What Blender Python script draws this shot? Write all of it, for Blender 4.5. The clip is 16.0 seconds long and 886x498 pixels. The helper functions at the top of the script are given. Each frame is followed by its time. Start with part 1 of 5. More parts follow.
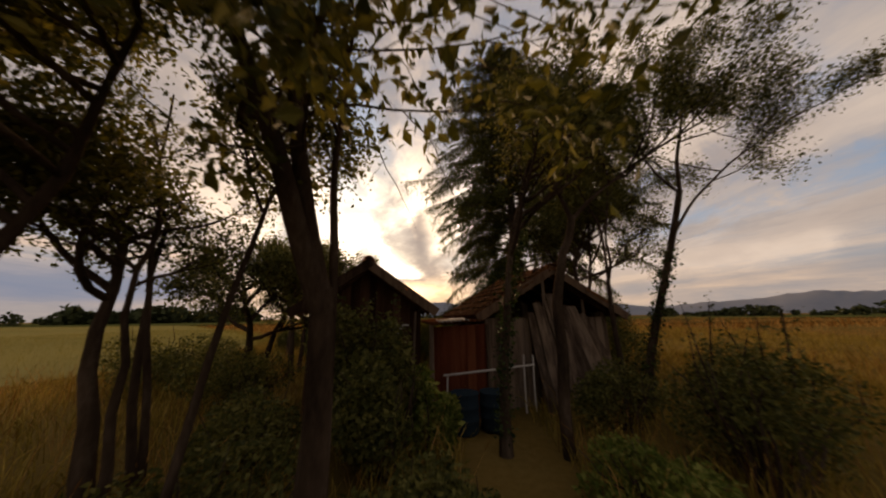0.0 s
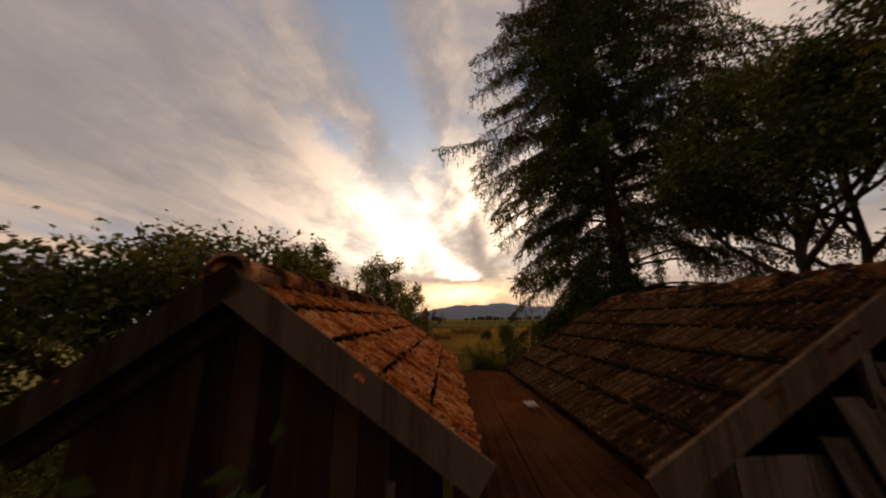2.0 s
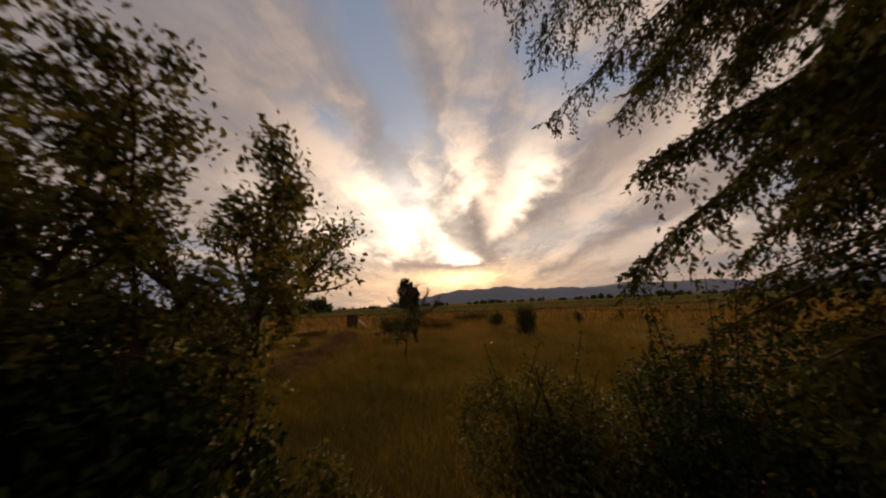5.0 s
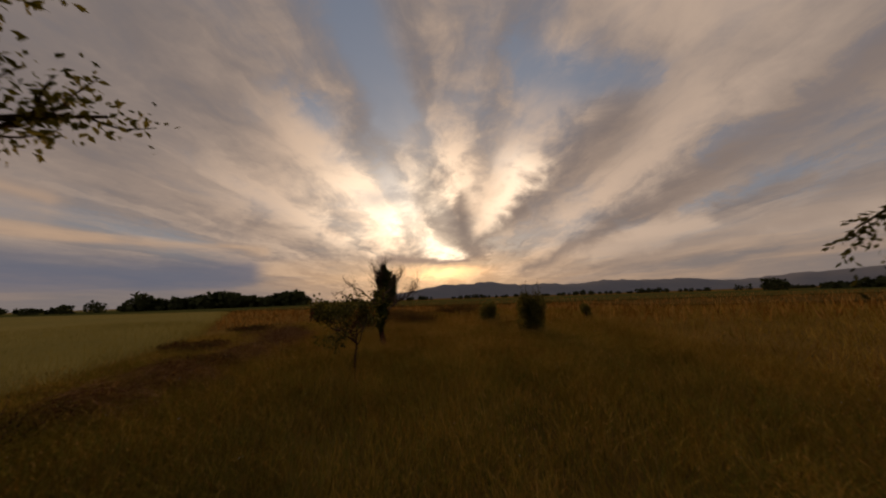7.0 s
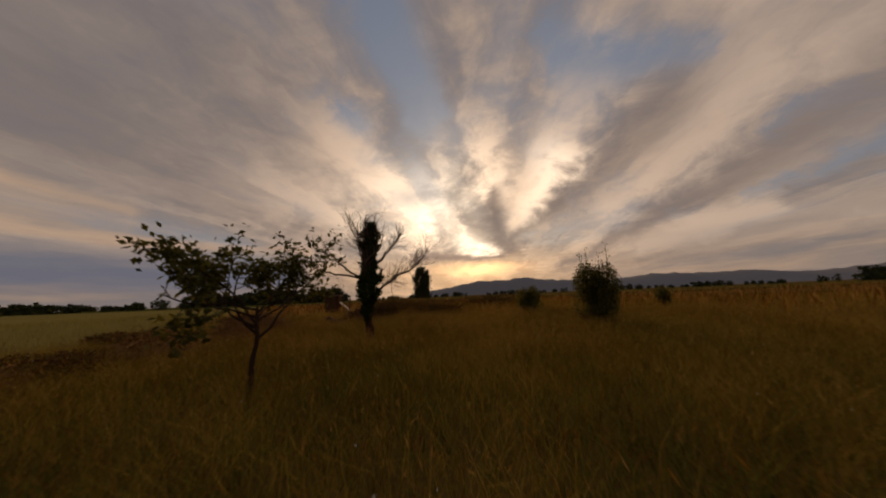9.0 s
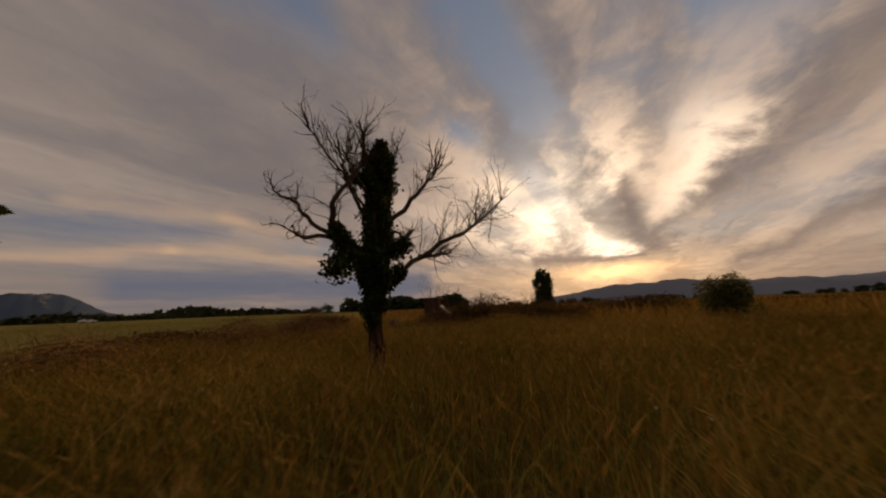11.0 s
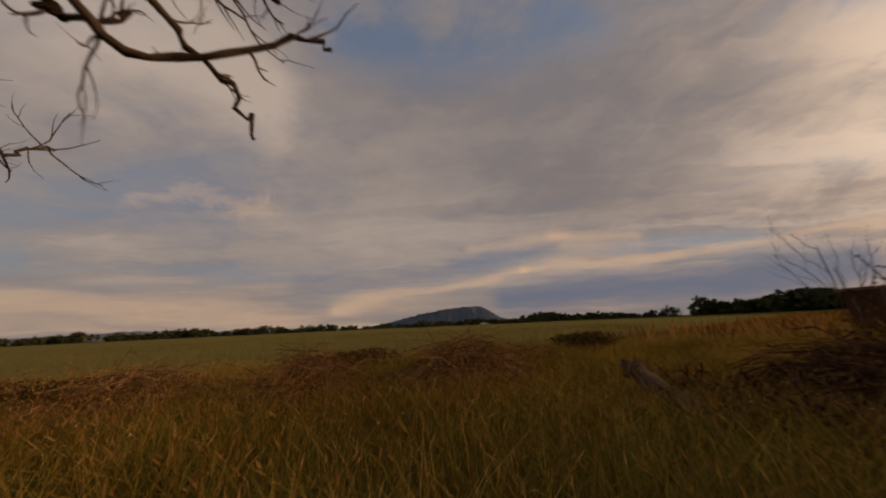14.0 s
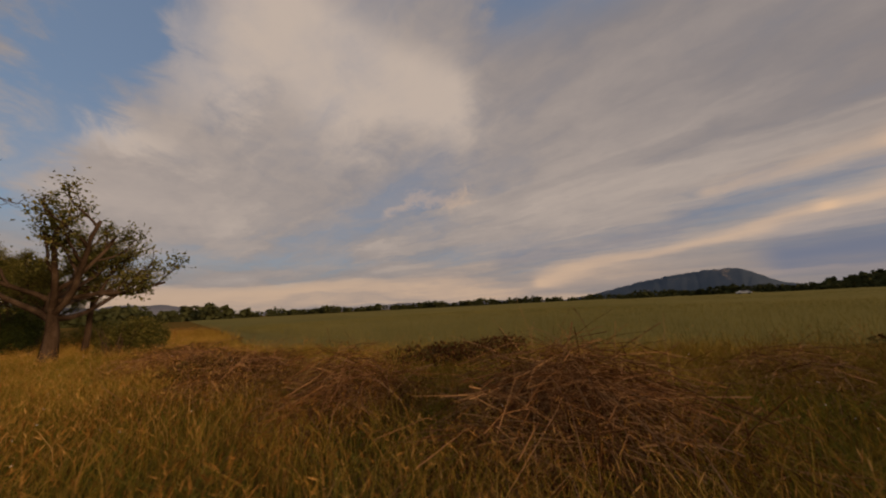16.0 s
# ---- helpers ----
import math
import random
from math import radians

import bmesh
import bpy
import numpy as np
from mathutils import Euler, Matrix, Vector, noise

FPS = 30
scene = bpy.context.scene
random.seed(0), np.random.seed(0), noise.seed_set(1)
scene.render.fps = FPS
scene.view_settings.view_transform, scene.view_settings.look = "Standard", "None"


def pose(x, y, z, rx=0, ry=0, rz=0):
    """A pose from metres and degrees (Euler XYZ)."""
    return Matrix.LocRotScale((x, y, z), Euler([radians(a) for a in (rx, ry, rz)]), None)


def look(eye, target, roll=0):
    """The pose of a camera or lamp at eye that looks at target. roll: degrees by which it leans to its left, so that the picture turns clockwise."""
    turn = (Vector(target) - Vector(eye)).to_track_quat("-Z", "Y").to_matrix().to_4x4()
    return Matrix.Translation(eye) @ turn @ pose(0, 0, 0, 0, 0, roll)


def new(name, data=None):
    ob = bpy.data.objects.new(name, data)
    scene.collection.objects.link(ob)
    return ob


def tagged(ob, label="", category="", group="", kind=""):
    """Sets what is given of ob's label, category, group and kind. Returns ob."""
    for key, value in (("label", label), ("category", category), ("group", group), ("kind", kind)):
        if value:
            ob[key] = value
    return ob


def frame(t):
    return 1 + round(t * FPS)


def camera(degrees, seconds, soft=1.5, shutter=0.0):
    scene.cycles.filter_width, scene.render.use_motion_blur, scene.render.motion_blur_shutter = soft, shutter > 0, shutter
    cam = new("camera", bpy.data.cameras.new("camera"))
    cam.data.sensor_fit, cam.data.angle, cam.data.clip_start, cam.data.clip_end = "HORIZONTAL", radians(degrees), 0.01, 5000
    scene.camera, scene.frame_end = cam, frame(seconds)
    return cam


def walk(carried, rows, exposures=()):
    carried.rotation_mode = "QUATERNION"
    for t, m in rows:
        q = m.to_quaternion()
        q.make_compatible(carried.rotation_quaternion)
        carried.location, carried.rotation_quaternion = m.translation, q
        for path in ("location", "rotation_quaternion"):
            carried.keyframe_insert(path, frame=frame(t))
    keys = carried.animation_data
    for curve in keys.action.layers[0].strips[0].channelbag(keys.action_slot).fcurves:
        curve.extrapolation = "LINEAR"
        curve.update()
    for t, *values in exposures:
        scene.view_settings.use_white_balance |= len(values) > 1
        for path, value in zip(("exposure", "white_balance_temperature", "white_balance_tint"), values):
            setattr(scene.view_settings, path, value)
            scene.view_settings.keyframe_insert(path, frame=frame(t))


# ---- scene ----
cam = camera(113.8, 16.0, soft=2.1, shutter=0.3)
# seconds, eye x y z, turn about x, y, z
PATH = [
    (0.0, 0.053, 0.878, 1.937, 103.29, 0.70, 1.13),
    (0.5, 0.189, 2.020, 2.073, 103.80, 0.55, 6.04),
    (1.0, 0.201, 3.097, 2.244, 104.31, 0.60, 9.86),
    (1.5, 0.071, 4.142, 2.508, 104.39, 0.95, 11.49),
    (2.0, -0.020, 5.265, 2.790, 103.64, 0.80, 12.63),
    (2.5, -0.110, 6.335, 2.912, 102.73, 0.90, 14.07),
    (3.0, -0.273, 7.511, 2.956, 101.66, 1.30, 14.80),
    (3.5, -0.499, 8.751, 2.849, 101.28, 1.62, 14.79),
    (4.0, -0.767, 10.109, 2.716, 101.15, 2.25, 14.69),
    (4.5, -1.059, 11.526, 2.662, 100.87, 2.57, 13.95),
    (5.0, -1.308, 12.826, 2.586, 100.80, 2.61, 13.18),
    (7.5, -2.400, 19.396, 1.919, 99.29, 1.82, 9.91),
    (8.0, -2.420, 20.564, 1.712, 99.03, 1.89, 11.57),
    (10.5, -3.401, 26.780, 0.980, 100.88, 2.52, 32.20),
    (11.0, -3.729, 28.055, 0.962, 101.40, 2.24, 40.45),
    (11.5, -4.249, 29.295, 0.960, 101.95, 2.38, 49.05),
    (12.0, -4.873, 30.408, 0.995, 102.53, 2.09, 58.27),
    (12.5, -5.585, 31.392, 1.034, 103.55, 1.90, 66.86),
    (13.0, -6.331, 32.190, 1.088, 104.20, 2.00, 78.05),
    (13.5, -6.991, 32.870, 1.115, 104.45, 2.00, 88.89),
    (14.0, -7.754, 33.364, 1.127, 104.86, 2.50, 100.33),
    (14.5, -8.500, 33.748, 1.101, 105.07, 2.80, 112.40),
    (15.0, -9.168, 34.006, 1.122, 105.00, 3.05, 124.02),
    (15.5, -9.780, 34.170, 1.271, 102.90, 2.60, 132.77),
    (16.0, -10.506, 34.236, 1.365, 101.27, 2.81, 138.77),
]
walk(cam, [(t, pose(x, y, z, rx, ry, rz)) for t, x, y, z, rx, ry, rz in PATH],
     exposures=[(0.0, 1.0, 7200, 10), (1.2, 1.0, 7150, 10), (2.5, 0.7, 7150, 12), (5.0, 0.58, 7150, 13), (7.3, 0.05, 7500, 14), (12.5, 0.05, 7400, 14), (14.5, 0.33, 7050, 11), (16.0, 0.5, 6900, 10)])

# ---- world, sun ----
SUN_AZ, SUN_EL = radians(12.0), radians(10.0)         # to the left of +y, above the horizon
SUN_DIR = Vector((-math.sin(SUN_AZ) * math.cos(SUN_EL), math.cos(SUN_AZ) * math.cos(SUN_EL), math.sin(SUN_EL)))


class Tree:
    """Short hand for building a node tree."""

    def __init__(self, owner):
        owner.use_nodes = True
        self.t = owner.node_tree
        self.t.nodes.clear()

    def add(self, kind, **values):
        n = self.t.nodes.new(kind)
        for k, v in values.items():
            if k in n.inputs:
                self.plug(n.inputs[k], v)
            else:
                setattr(n, k, v)
        return n

    def plug(self, socket, v):
        if isinstance(v, bpy.types.NodeSocket):
            self.t.links.new(v, socket)
        elif isinstance(v, bpy.types.Node):
            self.t.links.new(v.outputs[0], socket)
        else:
            socket.default_value = v

    def math(self, op, a, b=0.0, c=None, clamp=False):
        n = self.t.nodes.new("ShaderNodeMath")
        n.operation, n.use_clamp = op, clamp
        self.plug(n.inputs[0], a)
        self.plug(n.inputs[1], b)
        if c is not None:
            self.plug(n.inputs[2], c)
        return n.outputs[0]

    def mix(self, fac, a, b, blend="MIX"):
        n = self.t.nodes.new("ShaderNodeMix")
        n.data_type, n.blend_type, n.clamp_factor = "RGBA", blend, True
        self.plug(n.inputs[0], fac)
        self.plug(n.inputs[6], a)
        self.plug(n.inputs[7], b)
        return n.outputs[2]

    def vec(self, op, a, b=(0, 0, 0)):
        n = self.t.nodes.new("ShaderNodeVectorMath")
        n.operation = op
        self.plug(n.inputs[0], a)
        self.plug(n.inputs[1], b)
        return n.outputs["Value"] if op in ("DOT_PRODUCT", "LENGTH") else n.outputs[0]

    def ramp(self, fac, stops):
        n = self.t.nodes.new("ShaderNodeValToRGB")
        self.plug(n.inputs[0], fac)
        e = n.color_ramp.elements
        while len(e) < len(stops):
            e.new(0.5)
        for k, (p, c) in zip(e, stops):
            k.position, k.color = p, (*c, 1) if isinstance(c, tuple) else (c, c, c, 1)
        return n.outputs[0]

    def smooth(self, x, lo, hi):
        n = self.t.nodes.new("ShaderNodeMapRange")
        n.interpolation_type = "SMOOTHSTEP"
        self.plug(n.inputs[0], x)
        n.inputs[1].default_value, n.inputs[2].default_value = lo, hi
        return n.outputs[0]


def rgb(*c):
    return (*c, 1.0)


def make_sky():
    w = bpy.data.worlds.new("evening_sky")
    scene.world = w
    n = Tree(w)
    sky = n.add("ShaderNodeTexSky", sky_type="NISHITA", sun_disc=False, sun_elevation=SUN_EL, sun_rotation=-SUN_AZ, air_density=1.0, dust_density=2.0)
    d = n.vec("NORMALIZE", n.add("ShaderNodeTexCoord").outputs["Generated"])
    s = n.add("ShaderNodeSeparateXYZ", Vector=d)
    up = s.outputs[2]
    # the cloud layer as a flat sheet overhead: along and across the cloud streets, which run to the sun
    st = radians(8)
    den = n.math("ADD", n.math("MAXIMUM", up, 0.0), 0.06)
    along0 = n.math("DIVIDE", n.vec("DOT_PRODUCT", d, (-math.sin(st), math.cos(st), 0)), den)
    across0 = n.math("DIVIDE", n.vec("DOT_PRODUCT", d, (math.cos(st), math.sin(st), 0)), den)
    raw = n.add("ShaderNodeCombineXYZ", X=n.math("MULTIPLY", along0, 0.6), Y=n.math("MULTIPLY", across0, 1.0), Z=4.2)
    warp = n.add("ShaderNodeSeparateXYZ", Vector=n.add("ShaderNodeTexNoise", Vector=raw, Scale=1.5, Detail=5.0, Roughness=0.6).outputs["Color"])
    fray = n.add("ShaderNodeSeparateXYZ", Vector=n.add("ShaderNodeTexNoise", Vector=raw, Scale=7.0, Detail=5.0, Roughness=0.6).outputs["Color"])
    far_k = n.math("MULTIPLY", n.math("ADD", n.math("ABSOLUTE", along0), n.math("ABSOLUTE", across0)), 0.05)
    amp = n.math("ADD", 0.18, far_k)

    def shift(x, k):
        x = n.math("ADD", x, n.math("MULTIPLY", n.math("SUBTRACT", warp.outputs[k], 0.5), n.math("MULTIPLY", amp, 2.2)))
        return n.math("ADD", x, n.math("MULTIPLY", n.math("SUBTRACT", fray.outputs[k], 0.5), n.math("MULTIPLY", amp, 0.7)))

    along, across = shift(along0, 0), shift(across0, 1)
    flat = n.add("ShaderNodeCombineXYZ", X=n.math("MULTIPLY", along, 0.42), Y=n.math("MULTIPLY", across, 0.85), Z=3.7)
    big = n.add("ShaderNodeTexNoise", Vector=flat, Scale=1.15, Detail=6.0, Roughness=0.52)
    mid = n.add("ShaderNodeTexNoise", Vector=flat, Scale=3.1, Detail=6.0, Roughness=0.55)
    fine = n.add("ShaderNodeTexNoise", Vector=n.add("ShaderNodeCombineXYZ", X=along, Y=n.math("MULTIPLY", across, 1.1), Z=9.1), Scale=7.0, Detail=5.0, Roughness=0.6)

    puff = n.add("ShaderNodeTexNoise", Vector=n.vec("MULTIPLY", d, (1.0, 1.0, 1.7)), Scale=7.0, Detail=7.0, Roughness=0.62, Distortion=0.4)
    curl = n.math("SUBTRACT", puff.outputs[0], 0.5)

    def spot(x, y, cx, cy, sx, sy):
        """A soft round patch of the plane."""
        q = n.math("ADD", n.math("POWER", n.math("DIVIDE", n.math("SUBTRACT", x, cx), sx), 2.0), n.math("POWER", n.math("DIVIDE", n.math("SUBTRACT", y, cy), sy), 2.0))
        return n.math("EXPONENT", n.math("MULTIPLY", q, -1.0))

    def total(*parts):
        out = parts[0]
        for p in parts[1:]:
            out = n.math("ADD", out, p)
        return out

    def most(*parts):
        out = parts[0]
        for p in parts[1:]:
            out = n.math("MAXIMUM", out, p)
        return out

    # bearing in degrees to the left of +y, from -110 to 250
    c70, s70 = math.cos(radians(70)), math.sin(radians(70))
    az = n.math("ADD", n.math("MULTIPLY", n.math("ARCTAN2", n.vec("DOT_PRODUCT", d, (-c70, -s70, 0)), n.vec("DOT_PRODUCT", d, (-s70, c70, 0))), 57.2958), 70.0)
    el = n.math("MULTIPLY", n.math("ARCSINE", up), 57.2958)
    wob = n.math("MULTIPLY", n.math("SUBTRACT", n.add("ShaderNodeTexNoise", Vector=n.add("ShaderNodeCombineXYZ", X=n.math("MULTIPLY", az, 0.035), Y=n.math("MULTIPLY", el, 0.22), Z=2.2), Scale=1.0, Detail=6.0, Roughness=0.6).outputs[0], 0.5), 7.0)
    elw = n.math("ADD", el, wob)
    sunward = n.vec("DOT_PRODUCT", d, tuple(SUN_DIR))
    near = n.math("MAXIMUM", sunward, 0.0)
    wide, halo = n.math("POWER", near, 3.0), n.math("POWER", near, 16.0)
    azw = n.math("ADD", az, n.math("MULTIPLY", curl, 16.0))
    elq = n.math("ADD", el, n.math("MULTIPLY", curl, 12.0))
    azs, els = n.math("ADD", az, n.math("MULTIPLY", curl, 7.0)), n.math("ADD", el, n.math("MULTIPLY", curl, 4.5))

    def times(a, k):
        return n.math("MULTIPLY", a, k)

    def stroke(x, y, a, b, w0, w1):
        """A soft straight band from a to b, its half width going from w0 to w1."""
        dx, dy = b[0] - a[0], b[1] - a[1]
        l2 = dx * dx + dy * dy
        px, py = n.math("SUBTRACT", x, a[0]), n.math("SUBTRACT", y, a[1])
        t = n.math("ADD", times(px, dx / l2), times(py, dy / l2), clamp=True)
        ex, ey = n.math("SUBTRACT", px, times(t, dx)), n.math("SUBTRACT", py, times(t, dy))
        w = n.math("ADD", times(t, w1 - w0), w0)
        q = n.math("DIVIDE", n.math("ADD", n.math("POWER", ex, 2.0), n.math("POWER", ey, 2.0)), n.math("POWER", w, 2.0))
        return n.math("EXPONENT", times(q, -1.0))

    core = total(times(stroke(azs, els, (6.8, 8.5), (11.5, 10.2), 0.9, 2.0), 2.2), times(stroke(azs, els, (11.5, 10.2), (19.0, 14.6), 1.9, 2.4), 0.45), times(spot(azs, els, 11.0, 17.0, 2.6, 2.0), 0.55),
                 times(stroke(azw, elq, (1.0, 13.0), (-5.5, 24.0), 2.4, 4.0), 0.34), times(spot(azw, elq, 26.0, 19.0, 10.0, 8.0), 0.34), times(spot(az, el, 18.0, 15.5, 11.0, 7.0), 0.16), times(spot(azw, elq, 13.0, 24.0, 9.0, 7.0), 0.26))
    # dark cloud streets that run up from the horizon below the sun
    rays = most(stroke(azs, els, (4.6, 9.5), (6.4, 20.0), 1.9, 1.5), stroke(azs, els, (4.0, 10.0), (-6.5, 16.5), 1.6, 2.4), times(stroke(azs, els, (-6.5, 16.5), (-24.0, 27.0), 2.4, 4.2), 0.75),
                 times(stroke(azs, els, (-6.0, 5.0), (-26.0, 13.5), 1.2, 2.0), 0.95), times(stroke(azs, els, (-26.0, 13.5), (-52.0, 24.0), 2.0, 4.0), 0.9), times(stroke(azs, els, (-18.0, 4.5), (-60.0, 12.0), 0.9, 2.2), 0.55),
                 times(stroke(azs, els, (22.0, 7.0), (44.0, 13.0), 1.0, 2.4), 0.5), times(stroke(azs, els, (40.0, 12.0), (75.0, 22.0), 2.0, 5.0), 0.35))
    # streaky gaps of blue in the deck
    gap = total(stroke(azw, elq, (31.0, 52.0), (18.0, 34.0), 8.0, 3.4), times(spot(azw, elq, 34.0, 32.5, 3.5, 2.5), 0.6), times(stroke(azw, elq, (22.0, 23.0), (13.0, 14.0), 2.4, 1.6), 0.75),
                times(stroke(azw, elq, (-10.0, 39.0), (-30.0, 33.0), 4.0, 2.6), 0.75), times(stroke(azw, elq, (-36.0, 18.5), (-56.0, 26.0), 1.6, 3.6), 0.75), times(stroke(azw, elq, (-30.0, 12.5), (-60.0, 15.0), 1.0, 2.0), 0.5),
                times(stroke(azw, elq, (198.0, 18.0), (191.0, 38.0), 5.0, 5.0), 1.1), times(stroke(azw, elq, (190.0, 44.0), (205.0, 50.0), 5.0, 9.0), 0.9), times(stroke(azw, elq, (122.0, 49.0), (66.0, 48.0), 3.5, 5.0), 0.5),
                times(spot(along, across, -0.2, -0.5, 0.4, 0.15), 0.5))
    calm = n.math("ADD", 0.30, n.math("MULTIPLY", wide, 0.75))
    grain = n.math("MULTIPLY", n.math("SUBTRACT", n.math("ADD", n.math("MULTIPLY", mid.outputs[0], 0.78), n.math("MULTIPLY", fine.outputs[0], 0.22)), 0.5), calm)
    deck = total(big.outputs[0], 0.245, n.math("MULTIPLY", grain, 0.5), n.math("MULTIPLY", gap, -0.36), n.math("MULTIPLY", curl, n.math("ADD", 0.20, n.math("MULTIPLY", wide, 0.28))))
    cover = n.smooth(deck, 0.36, 0.80)
    # light and dark in the deck
    combed = n.add("ShaderNodeTexNoise", Vector=n.add("ShaderNodeCombineXYZ", X=n.math("MULTIPLY", along, 0.11), Y=n.math("MULTIPLY", across, 1.25), Z=6.4), Scale=2.1, Detail=5.0, Roughness=0.55)
    comb = n.math("MULTIPLY", n.math("SUBTRACT", combed.outputs[0], 0.5), n.math("ADD", 0.20, n.math("MULTIPLY", wide, 0.85)))
    s3 = n.math("MULTIPLY", spot(across, along, -1.5, 0.9, 0.75, 1.2), 0.20)
    glad = total(times(stroke(azs, els, (22.0, 14.0), (35.0, 29.0), 3.0, 4.5), 0.30), times(spot(azw, elq, 42.0, 18.0, 13.0, 6.5), 0.20), times(stroke(azs, els, (1.0, 13.0), (-6.0, 24.0), 2.2, 3.6), 0.30), times(stroke(azs, els, (-6.0, 24.0), (-15.0, 34.0), 3.6, 6.5), 0.26),
                 times(stroke(azs, els, (-9.0, 7.6), (-32.0, 9.5), 1.2, 2.0), 0.40), times(stroke(azs, els, (-18.0, 6.0), (-52.0, 8.5), 1.0, 2.0), 0.34), times(stroke(azs, els, (-14.0, 13.0), (-36.0, 27.0), 2.0, 4.0), 0.18), times(spot(azw, elq, 11.0, 29.0, 7.0, 6.0), 0.18), times(stroke(azs, els, (-44.0, 36.0), (-30.0, 42.0), 5.0, 5.0), 0.22),
                 times(stroke(azs, els, (174.0, 46.0), (136.0, 38.0), 7.5, 6.0), 0.40), times(spot(azw, elq, 180.0, 36.0, 6.0, 6.0), 0.22), times(spot(azw, elq, 190.0, 24.0, 6.0, 2.4), 0.24), times(spot(azw, elq, 159.0, 34.0, 8.0, 7.0), 0.14), times(spot(azw, elq, 40.0, 30.0, 7.0, 6.0), 0.16))
    tone = total(n.math("MULTIPLY", big.outputs[0], 0.45), n.math("ADD", 0.325, n.math("MULTIPLY", grain, 0.66)), n.math("ADD", glad, 0.07), n.math("MULTIPLY", s3, -1.0), comb, n.math("MULTIPLY", n.math("MULTIPLY", curl, n.math("ADD", 0.16, n.math("MULTIPLY", wide, 0.75))), 0.80))
    lit = n.smooth(tone, 0.40, 0.92)
    grey = n.mix(lit, rgb(0.160, 0.146, 0.152), rgb(0.37, 0.308, 0.270))
    warm = n.mix(lit, rgb(0.175, 0.150, 0.150), rgb(0.64, 0.49, 0.385))
    cloud = n.mix(n.math("MULTIPLY", wide, 0.95), grey, warm)
    blue = n.mix(0.30, rgb(0.105, 0.150, 0.245), n.vec("SCALE", sky.outputs[0]))
    blue.node.inputs[7].links[0].from_node.inputs["Scale"].default_value = 0.10
    blue = n.mix(n.math("MULTIPLY", wide, 0.6), blue, rgb(0.24, 0.27, 0.33))
    col = n.mix(n.math("MULTIPLY", cover, 0.95), blue, cloud)
    # low bands: a slate bank, peach streaks over it, a dark bar before the sun
    c3 = n.add("ShaderNodeCombineXYZ", X=n.math("MULTIPLY", az, 0.026), Y=n.math("MULTIPLY", elw, 0.24), Z=1.7)
    band = n.add("ShaderNodeTexNoise", Vector=c3, Scale=1.0, Detail=6.0, Roughness=0.55)
    streak = n.mix(n.smooth(band.outputs[0], 0.40, 0.62), rgb(0.165, 0.152, 0.160), rgb(0.36, 0.262, 0.195))
    streak = n.mix(n.math("MULTIPLY", halo, 0.6), streak, rgb(1.0, 0.58, 0.26))
    low = n.math("SUBTRACT", 1.0, n.smooth(elw, 2.5, 10.0))
    col = n.mix(n.math("MULTIPLY", low, 0.82), col, streak)
    peach = total(stroke(az, elw, (42.0, 8.2), (84.0, 9.6), 1.0, 1.0), stroke(az, elw, (84.0, 9.6), (120.0, 4.5), 1.0, 1.3), times(stroke(az, elw, (65.0, 12.4), (78.0, 15.0), 1.0, 1.3), 0.8), times(stroke(az, elw, (76.0, 15.0), (94.0, 15.0), 1.4, 1.0), 0.6), times(spot(az, elw, 140.0, 3.5, 45.0, 1.5), 0.7),
                  times(stroke(azw, elq, (134.0, 23.0), (149.0, 18.5), 1.6, 1.4), 0.6), times(stroke(az, elw, (60.0, 9.0), (76.0, 12.0), 0.8, 1.2), 0.4))
    col = n.mix(n.math("MULTIPLY", peach, 0.48), col, rgb(0.50, 0.345, 0.235))
    slate = total(stroke(az, elw, (44.0, 4.4), (88.0, 4.6), 2.0, 2.6), times(stroke(az, elw, (99.0, 10.5), (126.0, 8.0), 1.2, 2.0), 0.35), times(stroke(az, elw, (78.0, 12.6), (98.0, 12.2), 0.8, 1.0), 0.35))
    col = n.mix(n.math("MULTIPLY", slate, 0.85), col, rgb(0.102, 0.122, 0.182))
    # the sun behind the cloud
    core = n.math("MULTIPLY", core, n.math("ADD", 0.45, n.math("MULTIPLY", n.smooth(curl, -0.12, 0.12), 0.95)))
    thin = n.math("ADD", 0.22, n.math("MULTIPLY", lit, 0.78))
    col = n.mix(1.0, col, n.mix(n.math("MULTIPLY", halo, thin), rgb(0, 0, 0), rgb(0.30, 0.22, 0.14)), "ADD")
    col = n.mix(1.0, col, n.mix(n.math("MULTIPLY", core, n.math("ADD", 0.5, times(thin, 0.5))), rgb(0, 0, 0), rgb(1.0, 0.88, 0.70)), "ADD")
    col = n.mix(times(rays, 0.78), col, rgb(0.185, 0.152, 0.142))
    col = n.mix(times(spot(azs, els, 24.0, 20.0, 3.4, 2.2), 0.55), col, rgb(0.30, 0.31, 0.35))
    bar = n.math("MULTIPLY", stroke(az, els, (5.0, 7.2), (22.0, 7.4), 0.6, 0.9), 0.85)
    col = n.mix(bar, col, rgb(0.30, 0.225, 0.19))
    col = n.mix(n.math("MULTIPLY", spot(az, els, 9.5, 4.9, 6.5, 1.0), 0.95), col, rgb(1.9, 1.15, 0.58))
    col = n.mix(n.math("SUBTRACT", 1.0, n.smooth(up, -0.06, 0.0)), col, rgb(0.05, 0.045, 0.035))
    bg = n.add("ShaderNodeBackground", Color=col, Strength=1.0)
    n.add("ShaderNodeOutputWorld", Surface=bg.outputs[0])


